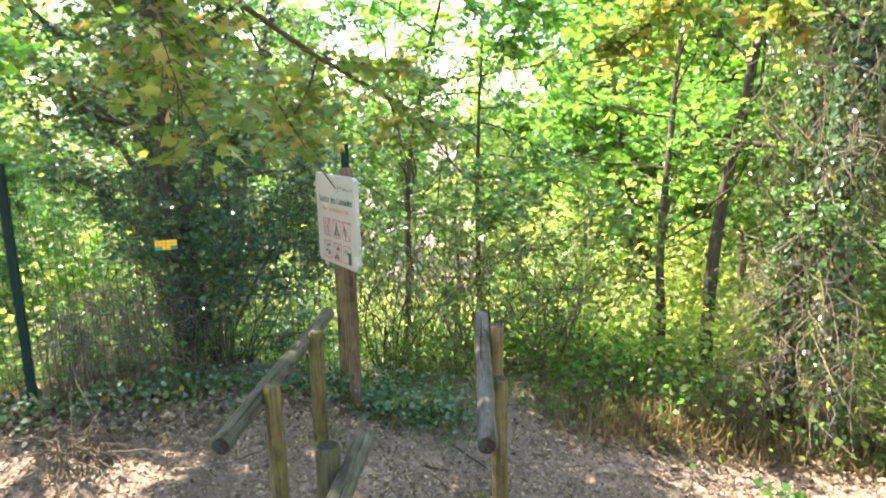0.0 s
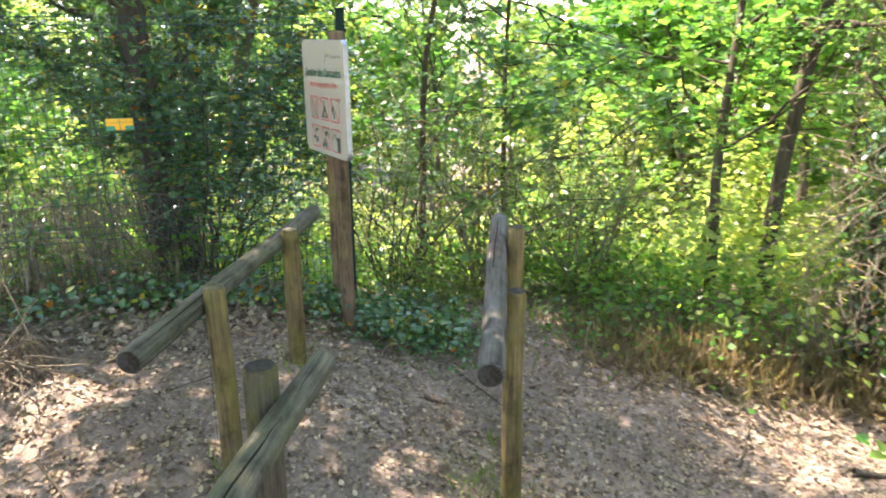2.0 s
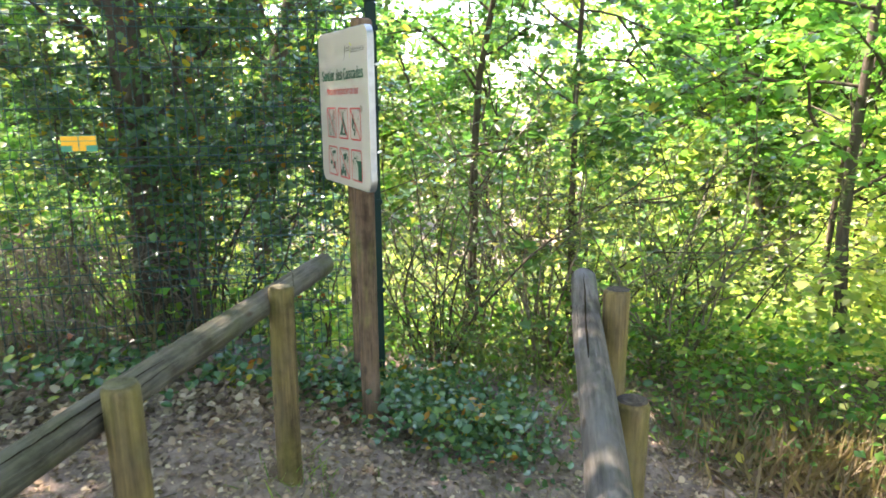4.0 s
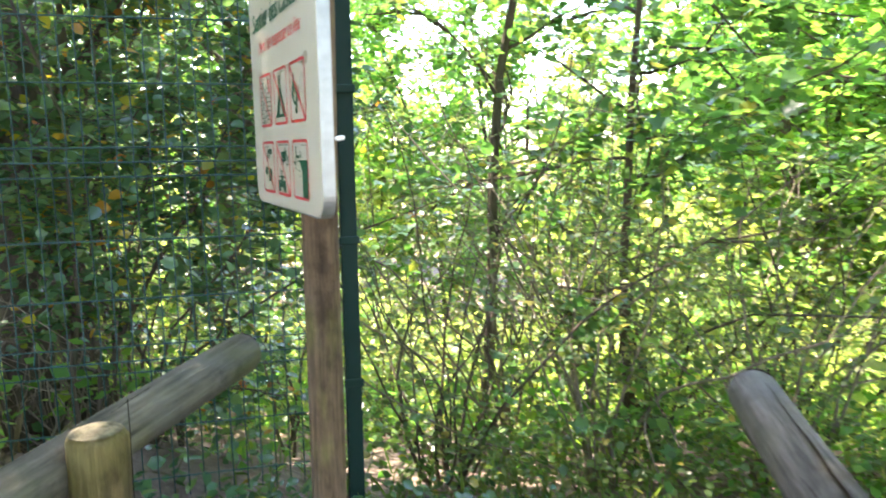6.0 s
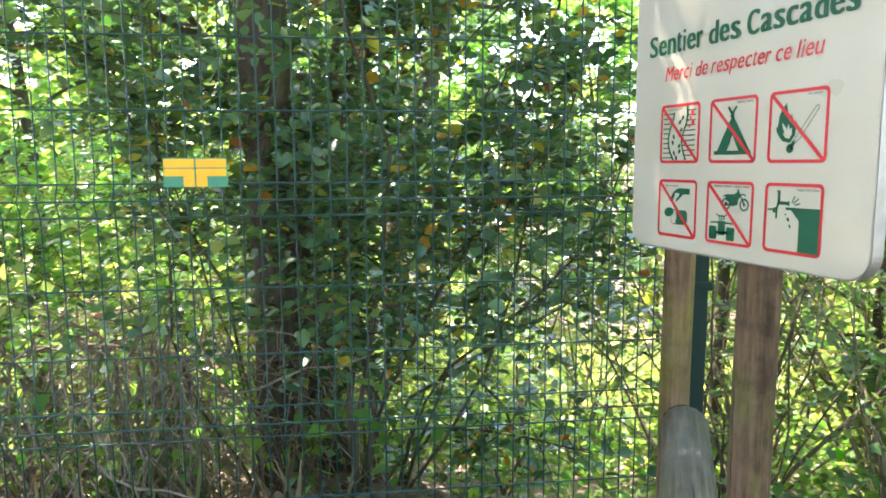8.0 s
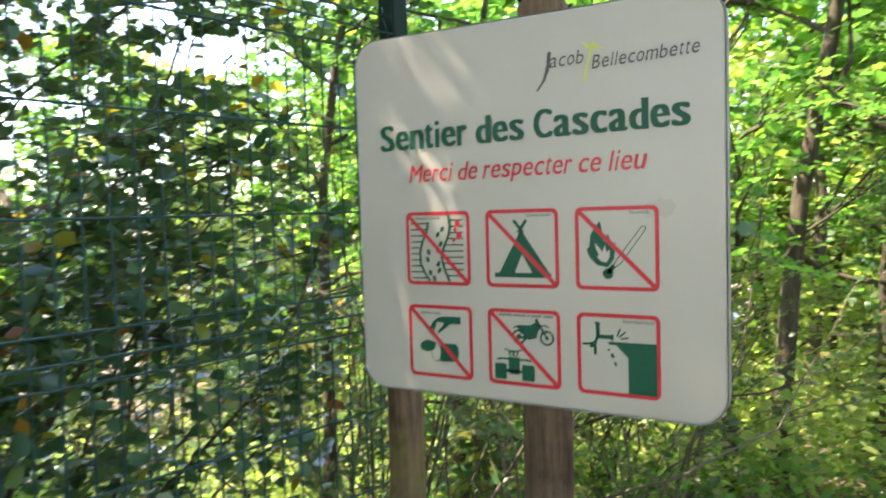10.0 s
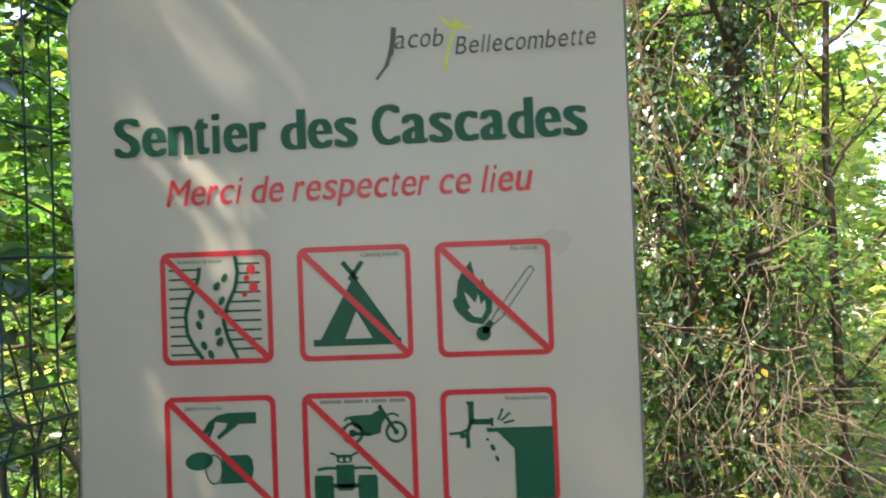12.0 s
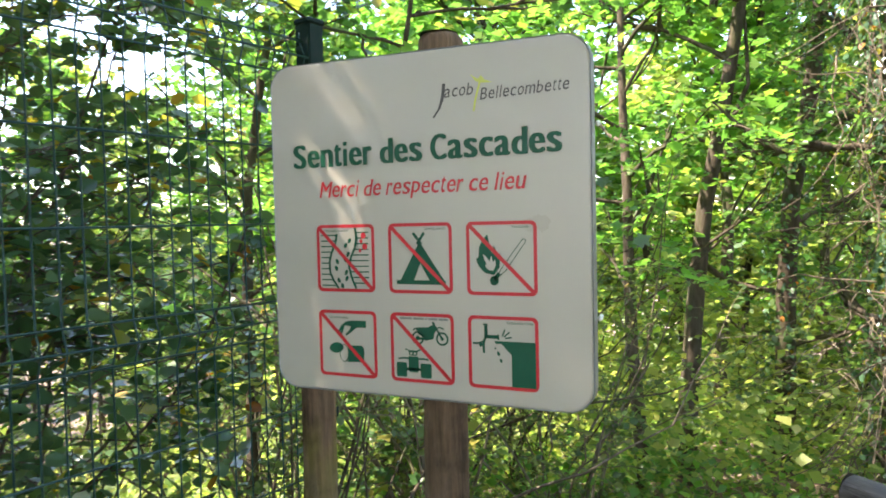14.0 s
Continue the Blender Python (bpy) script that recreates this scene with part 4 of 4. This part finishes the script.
# fine mixed thicket beyond the sign
for s, (x, y, h, sp) in enumerate(((-1.15, 1.05, 2.5, 0.7), (-0.75, 1.75, 2.8, 0.7), (-1.7, 1.7, 3.2, 0.9), (-1.3, 2.6, 3.0, 0.9), (-0.45, 2.7, 2.4, 0.7), (-2.4, 2.6, 3.4, 1.0), (-0.95, 3.6, 2.8, 0.9), (-2.0, 3.9, 3.2, 1.0), (-3.2, 1.6, 3.6, 1.0))):
    shrub("hazel_shrub", "green shrub with many thin brown stems", 300 + s, x, y, h, sp, 15, 100 if s in (0, 2, 8) else 150, 0.40, 11, 0.042, "oval", LEAF_THICKET, BARK_PALE if s % 3 else BARK, group="shrubs beyond the sign", from_frac=0.15)
# young maples
tree("maple_tree", "young maple with forked trunk and bright leaves", "tree", 401, -0.20, 4.40, 6.0, 0.062, 18, 2.1, 330, 0.55, 7, 0.095, "lobed", LEAF_BRIGHT, crown_from=0.25, elev=(0.1, 1.1), lean=(0.02, 0.03))
tree("maple_tree", "maple with wide level layers of green leaves", "tree", 406, -1.7, 2.75, 4.6, 0.04, 20, 1.9, 420, 0.55, 8, 0.085, "lobed", LEAF_MID, crown_from=0.2, elev=(-0.05, 0.35), lift=0.0, droop=0.05)
tree("maple_tree", "slender maple sapling with bright green leaves", "tree", 403, -1.1, 5.3, 5.2, 0.04, 12, 1.6, 240, 0.5, 7, 0.095, "lobed", LEAF_BRIGHT, crown_from=0.3)
tree("tree", "dark forked tree trunk among green leaves", "tree", 404, 0.10, 4.9, 7.5, 0.09, 9, 2.2, 300, 0.6, 7, 0.09, "oval", LEAF_BRIGHT, crown_from=0.4, elev=(0.5, 1.2))
tree("tree", "slim straight tree with pale bark", "tree", 405, -2.1, 1.75, 6.0, 0.045, 12, 1.3, 320, 0.5, 8, 0.08, "oval", LEAF_MID, crown_from=0.3)
# ivy and dry vines on the trunks to the right of the trail
for s, (x, y, h, r) in enumerate(((1.50, 4.20, 8.0, 0.125), (2.15, 3.95, 8.0, 0.10), (2.9, 4.5, 6.0, 0.045), (0.9, 6.3, 8.5, 0.11), (2.2, 5.6, 8.0, 0.07))):
    tree("tree", "ivy-hung tree trunk with dry hanging vines", "tree", 500 + s, x, y, h, r, 16, 1.2, 380, 0.45, 10, 0.052, "oval", LEAF_MID, crown_from=0.14, group="ivy-hung trunks", droop=0.6, ivy=(3200, 2400, 300, 900, 900)[s])


def vine_tangle(seed, x, y, z0, z1, r, count, label, mat):
    rng = np.random.default_rng(seed)
    lines = []
    for _ in range(count):
        a = rng.uniform(0, 6.283)
        p = (x + r * math.cos(a) * rng.uniform(0.5, 1), y + r * math.sin(a) * rng.uniform(0.5, 1), rng.uniform(z0, z1))
        d = rng.normal(0, 0.6, 3) + np.array((0, 0, -0.7))
        lines.append((wobble(rng, p, d, rng.uniform(0.3, 1.1), 6, 0.22, -0.05), rng.uniform(0.003, 0.007), 0.0015))
    ob = new("vine_tangle", tubes_mesh("vine_tangle", lines, mat, 4))
    tagged(ob, label, "vines", kind="stuff")


for q, (x, y, z0, z1, r, c) in enumerate(((1.50, 4.10, -0.2, 3.6, 0.34, 260), (2.15, 3.85, -0.2, 3.4, 0.30, 280), (1.75, 3.9, -0.4, 0.9, 0.6, 130), (-1.7, -1.7, -0.1, 0.75, 0.55, 460), (-2.1, -1.2, -0.2, 0.8, 0.75, 420), (-3.2, -0.5, -0.6, 1.0, 0.5, 120))):
    vine_tangle(600 + q, x, y, z0, z1, r, c, "tangle of dry pale brown vines", VINE_DARK if y > 3 else VINE_SUNLIT)
vine_tangle(620, -0.02, -2.08, 0.08, 0.24, 0.22, 130, "small heap of dry brown twigs on the trail side", VINE_DARK)

# middle and far woodland
rng_w = np.random.default_rng(77)
far_spots = []
for ring_r, n, lo, hi in ((6.5, 9, 0.0, 1.0), (9.5, 9, 0.0, 1.0), (14, 14, 0.0, 1.0), (20, 17, 0.0, 1.0), (28, 20, 0.0, 1.0), (42, 26, 0.0, 1.0)):
    for i in range(n):
        deg = 60 + (212 - 60) * (i + rng_w.uniform(0.15, 0.85)) / n
        a = radians(deg)
        fx, fy = ring_r * rng_w.uniform(0.85, 1.15) * math.cos(a) + 0.3, ring_r * rng_w.uniform(0.85, 1.15) * math.sin(a) + 0.2
        # a sunny glade lies open on the slope to the north-west
        if ring_r > 9 and -16 < fx < 0.5 and 0.0 < fy < 11:
            continue
        far_spots.append((fx, fy, ring_r))
for s, (x, y, rr) in enumerate(far_spots):
    if rr < 9:
        shrub("understory_shrub", "sunlit yellow-green undergrowth shrub", 700 + s, x, y, rng_w.uniform(2.2, 3.6), 1.4, 8, 260, 0.6, 8, 0.10, "diamond", LEAF_FAR_SUNLIT if s % 3 else LEAF_BRIGHT, group="woodland undergrowth")
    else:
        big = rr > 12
        tree("woodland_tree", "tall leafy woodland tree in sunlight", "tree", 800 + s, x, y, (rng_w.uniform(6, 9) if not big else rng_w.uniform(8, 13)) * (0.6 if rr < 12 and x < -2 and y < 0.05 * abs(x) else 0.5 if rr < 18 and x < 0 and 0 < y < -1.6 * x else 1.0), rng_w.uniform(0.06, 0.14), 16, 3.0 if big else 2.2, 600 if big else 290, 1.1 if big else 0.8, 8, (0.40 if rr > 35 else 0.27) if big else 0.13, "diamond", LEAF_FAR_SUNLIT if s % 3 else LEAF_BRIGHT, crown_from=0.12, group="woodland trees", show_twigs=False)

for s, (x, y, h) in enumerate(((-4.6, -2.5, 3.2), (-5.3, -1.5, 3.4), (-4.4, -3.5, 3.0), (-6.2, -3.2, 3.6))):
    shrub("understory_shrub", "cool green leafy shrub beyond the fence", 780 + s, x, y, h, 1.2, 8, 300, 0.5, 10, 0.075, "diamond", LEAF_BRIGHT if s < 2 else LEAF_MID, group="woodland undergrowth")
for s, (x, y, h) in enumerate(((-4.8, 11.5, 9.0), (-16.0, 10.0, 12.0), (-13.0, 14.0, 12.0), (-17.5, 4.5, 11.0), (-10.0, 16.0, 12.0), (-13.0, 1.0, 9.0), (-8.5, 13.0, 10.0), (-2.2, 9.2, 10.0), (0.2, 8.2, 9.5), (-5.6, 10.6, 10.0))):
    tree("woodland_tree", "leafy green woodland tree beyond the sign", "tree", 880 + s, x, y, h, 0.10, 22, 3.0, 950, 0.9, 9, 0.18, "diamond", LEAF_BRIGHT, crown_from=0.3, group="woodland trees", show_twigs=False)

# canopy over the path: trees added beside and behind the walker, mostly unseen, for shade
for s, (x, y, h, tw) in enumerate(((-2.9, -4.1, 9.0, 1350), (0.9, -4.6, 9.0, 560), (-7.0, -6.2, 9.0, 420), (4.4, -4.8, 8.5, None), (7.2, -3.6, 8.5, None), (7.4, 0.6, 8.0, None), (5.2, 3.9, 8.0, None), (0.2, -7.5, 11.0, None), (-5.0, -7.0, 11.0, None), (4.6, -8.5, 11.0, None))):
    tree("shade_tree", "broad tree added to shade the trail", "tree", 900 + s, x, y, h, 0.14, 14, 3.2, tw or 260, 0.9, 8, 0.15, "diamond", LEAF_MID, crown_from=0.42, group="trees over the trail", show_twigs=False, elev=(0.05, 0.7))

# ring of unseen trees added behind the walker to hold back sky light
for s in range(13):
    a = radians(222 + 186 * (s + 0.5) / 13)
    r = 12.5 + 2.5 * math.sin(s * 2.3)
    tree("shade_tree", "unseen tree added to cut sky light on the trail", "tree", 930 + s, 1.5 + r * math.cos(a), -0.5 + r * math.sin(a), 11.0, 0.16, 14, 3.4, 330, 1.2, 8, 0.27, "diamond", LEAF_MID, crown_from=0.12, group="trees over the trail", show_twigs=False)

# low branch with turning leaves that hangs over the trail
def overhang(seed, start, direction, length, label, low=2.20, count=480, mat=None):
    rng = np.random.default_rng(seed)
    th = empty("overhanging_branch", start, label, "branch")
    main = wobble(rng, start, direction, length, 9, 0.08, -0.015)
    subs = []
    for k in range(1, 9):
        for _ in range(2):
            subs.append(wobble(rng, main[k], unit(main[k] - main[k - 1]) * 0.7 + rng.normal(0, 0.5, 3) * np.array((1, 1, 0.5)), rng.uniform(0.5, 1.0), 6, 0.12, -0.03))
    child("branch", tubes_mesh("branch", [(main, 0.03, 0.008)] + [(l, 0.008, 0.003) for l in subs], BARK, 6), th)
    at, along, up, tw = sprays(rng, subs + [main[3:]], count, 0.38, 7, 0.3, 0.1)
    tagged(child("twig_mass", tubes_mesh("twig_mass", tw, BARK, 3), th), kind="stuff")
    keep = at[:, 2] > low + 0.10 * np.clip(at[:, 0] - 2.2, 0, 3)
    at, along, up = at[keep], along[keep], up[keep]
    child("foliage", leaf_mesh("foliage", at, along, up, 0.066 * rng.uniform(0.6, 1.25, len(at)), "lobed", mat or LEAF_TURN), th)


overhang(951, (3.2, -4.4, 3.65), (-0.36, 0.90, -0.17), 5.2, "low tree branch with yellow and orange turning leaves", count=640)
overhang(952, (5.6, 1.6, 4.0), (-0.9, -0.30, -0.12), 3.6, "low tree branch with yellowing green leaves", count=620)

overhang(953, (0.9, -4.4, 4.1), (0.0, 0.97, -0.13), 6.0, "leafy branch with yellow-green leaves over the trail", 2.75, 560, LEAF_BRIGHT)

# low plants
def carpet(name, label, category, seed, spots, count, size, shape, mat, height=0.12, up_spread=0.5, radius=0.35):
    """Low growth strewn round the spots, on the ground."""
    rng = np.random.default_rng(seed)
    spots = np.asarray(spots, float)
    c = spots[rng.integers(0, len(spots), count)]
    p = c + rng.normal(0, radius, (count, 2))
    z = land(p[:, 0], p[:, 1]) + height * rng.random(count) ** 1.3
    at = np.stack([p[:, 0], p[:, 1], z], -1)
    along = rng.normal(0, 1, (count, 3)) * np.array((1, 1, 0.4))
    up = unit(np.array((0, 0, 1.0)) + rng.normal(0, up_spread, (count, 3)))
    ob = new(name, leaf_mesh(name, at, along, up, size * rng.uniform(0.5, 1.3, count), shape, mat))
    return tagged(ob, label, category, kind="stuff")


foot_line = [tuple(FENCE_A + FD * s + np.array((0.15, 0))) for s in np.linspace(-1.5, 2.6, 12)]
carpet("ivy_cover", "low dark green ivy along the fence foot", "ground cover", 11, foot_line, 2600, 0.06, "oval", LEAF_DARK, 0.16, 0.5, 0.16)
carpet("ivy_cover", "low green ivy and bramble round the sign post", "ground cover", 12, [(0.15, 0.35), (0.25, 0.55), (0.3, 0.75), (-0.1, 0.4), (-0.4, 0.7), (-0.3, 0.1), (0.1, 0.9)], 2800, 0.05, "oval", LEAF_DARK, 0.24, 0.7, 0.2)
carpet("ivy_cover", "low green plants beside the trail edge", "ground cover", 13, [(0.55, 2.0), (0.7, 2.3), (0.8, 2.7), (0.4, 2.4), (1.0, 3.2), (2.3, 4.1), (2.8, 4.2)], 900, 0.06, "oval", LEAF_MID, 0.25, 0.6, 0.22)


def grass(name, label, seed, spots, count, length, mat, radius, lean=0.5):
    rng = np.random.default_rng(seed)
    spots = np.asarray(spots, float)
    p = spots[rng.integers(0, len(spots), count)] + rng.normal(0, radius, (count, 2))
    at = np.stack([p[:, 0], p[:, 1], land(p[:, 0], p[:, 1]) - 0.01], -1)
    along = unit(np.array((0, 0, 1.0)) + rng.normal(0, lean, (count, 3)))
    up = unit(np.cross(along, rng.normal(0, 1, (count, 3))))
    verts = length * rng.uniform(0.4, 1.2, count)
    me = leaf_mesh(name, at, along, up, verts, "lance", mat)
    co = np.empty(len(me.vertices) * 3, np.float32)
    me.vertices.foreach_get("co", co)
    co = co.reshape(-1, 4, 3)
    for k in (1, 3):
        co[:, k] = (co[:, 0] + co[:, 2]) / 2 + (co[:, k] - (co[:, 0] + co[:, 2]) / 2) * 0.16
    me.vertices.foreach_set("co", co.ravel())
    me.update()
    return tagged(new(name, me), label, "grass", kind="stuff")


edge_spots = [(0.75 + 0.27 * i + 0.05 * math.sin(i * 2.1), 2.15 + 0.42 * i) for i in range(6)] + [(1.2, 3.0), (1.5, 3.4), (1.9, 3.9), (2.3, 4.2), (1.0, 2.6)]
grass("dry_grass", "tangled dry brown grass at the trail edge", 21, edge_spots, 5200, 0.30, GRASS_DRY, 0.22, 0.75)
grass("dry_grass", "thin dry grass tufts at the barrier posts", 22, [(1.95, 0.15), (1.75, 0.05), (1.45, 0.5), (1.4, -1.05), (0.62, -0.45), (2.36, -1.1), (1.7, 0.3)], 420, 0.14, GRASS_GREEN, 0.09, 0.6)
grass("green_grass", "green grass blades behind the sign", 23, [(-0.2, 0.9), (0.0, 1.3), (-0.5, 1.2), (-0.2, 1.8), (-0.9, 0.6)], 420, 0.28, GRASS_GREEN, 0.30, 0.5)
grass("dry_grass", "dry undergrowth behind the fence", 24, [(-1.5, -2.0), (-1.7, -1.4), (-1.4, -2.8), (-2.0, -2.4), (-1.3, -1.0)], 450, 0.30, GRASS_DRY, 0.35, 0.9)

carpet("thicket_floor", "leafy green growth under the thicket", "ground cover", 14, [(-0.9, 0.9), (-0.6, 1.3), (-0.3, 1.7), (-1.0, 1.6), (-0.2, 2.3), (-0.6, 2.2), (0.1, 2.7), (-1.4, 2.2), (0.1, 3.2), (0.5, 3.0), (0.9, 3.7), (-0.6, 3.2)], 3600, 0.045, "oval", LEAF_THICKET, 0.35, 0.7, 0.26)

# bushy undergrowth down the slope
def bramble(seed, ring_lo, ring_hi, count, size, height, mat, label):
    rng = np.random.default_rng(seed)
    r, a = rng.uniform(ring_lo, ring_hi, count // 40), np.radians(rng.uniform(52, 222, count // 40))
    c = np.stack([r * np.cos(a), r * np.sin(a)], -1)
    c = c[(c[:, 0] < 0.2 + 0.25 * c[:, 1]) | (c[:, 1] > 4.6)]
    which = rng.integers(0, len(c), count)
    hump = (height * rng.uniform(0.4, 1.2, len(c)))[which]
    p = c[which] + rng.normal(0, 0.45, (count, 2)) * (1 + ring_lo / 12)
    at = np.stack([p[:, 0], p[:, 1], land(p[:, 0], p[:, 1]) + hump * rng.random(count) ** 0.7], -1)
    keep = off_trail(at, 1.0) & ~before_fence(at) & ((p[:, 0] < -0.7) | (p[:, 1] > 2.2))
    at = at[keep]
    n = len(at)
    ob = new("undergrowth", leaf_mesh("undergrowth", at, rng.normal(0, 1, (n, 3)) * np.array((1, 1, 0.5)), unit(np.array((0, 0, 1.0)) + rng.normal(0, 0.55, (n, 3))), size * rng.uniform(0.5, 1.3, n), "diamond", mat))
    tagged(ob, label, "undergrowth", kind="stuff")


bramble(61, 2.0, 7.0, 16000, 0.07, 0.6, LEAF_BRIGHT, "low green bramble undergrowth on the slope")
bramble(62, 3.6, 11, 46000, 0.09, 1.1, LEAF_FAR_SUNLIT, "sunlit yellow-green undergrowth on the slope")
bramble(63, 10, 30, 26000, 0.22, 1.8, LEAF_FAR_SUNLIT, "distant sunlit undergrowth")

carpet("leaf_litter", "pale dead leaves under the bush behind the fence", "leaf litter", 44, [(-1.5, -1.4), (-1.7, -1.8), (-1.6, -2.3), (-2.1, -1.6), (-2.3, -2.1), (-1.5, -0.9)], 1800, 0.055, "oval", LEAF_DEAD, 0.05, 0.55, 0.28)
for s, (x, y, h) in enumerate(((-1.75, -1.55, 0.75), (-2.0, -2.0, 0.85), (-2.4, -1.5, 0.8), (-1.6, -2.2, 0.6))):
    shrub("bramble_bush", "low yellow-green bramble behind the fence", 790 + s, x, y, h, 0.35, 7, 60, 0.22, 8, 0.045, "oval", LEAF_BRIGHT, VINE_SUNLIT, group="brambles behind the fence")

# sapling beside the trail at the walker's feet
shrub("sapling", "small bright green sapling at the trail side", 31, 3.72, 0.80, 0.88, 0.34, 13, 95, 0.17, 5, 0.075, "oval", LEAF_BRIGHT, BARK_PALE, from_frac=0.55)

# leaf litter and sticks
carpet("leaf_litter", "fallen brown leaves on the trail", "leaf litter", 41, [(x, y) for x in np.arange(-0.2, 3.4, 0.4) for y in np.arange(-3.2, 4.6, 0.4)], 52000, 0.031, "oval", LEAF_DEAD, 0.010, 0.40, 0.28)
carpet("leaf_litter", "drift of curled dead leaves along the fence", "leaf litter", 42, [tuple(FENCE_A + FD * s + np.array((0.45, 0))) for s in np.linspace(-1.5, 2.8, 14)], 4200, 0.052, "oval", LEAF_DEAD, 0.035, 0.55, 0.20)
carpet("leaf_litter", "dead leaves under the trail edge grass", "leaf litter", 43, edge_spots, 2600, 0.06, "oval", LEAF_DEAD, 0.04, 0.5, 0.3)


def stick(x, y, yaw, length, r, seed):
    rng = np.random.default_rng(seed)
    z = float(land(x, y))
    pts = wobble(rng, (0, 0, r), (math.cos(yaw), math.sin(yaw), 0), length, 6, 0.08)
    pts[:, 2] = [float(land(x + px, y + py)) - z + r * 0.9 for px, py, _ in pts]
    ob = new("stick", tubes_mesh("stick", [(pts, r, r * 0.5)], BARK, 6))
    ob.location = (x, y, z)
    tagged(ob, "dark fallen stick lying on the trail", "stick", "sticks on the trail")


stick(0.93, 0.22, 1.0, 0.20, 0.013, 1)
stick(2.1, 1.9, 2.0, 0.55, 0.010, 2)
stick(0.9, -1.95, 0.6, 0.5, 0.010, 3)
stick(0.7, 0.65, 0.3, 0.45, 0.009, 4)
stick(2.5, 2.5, 0.9, 0.30, 0.03, 5)
stick(0.55, -1.3, 1.9, 0.35, 0.006, 6)
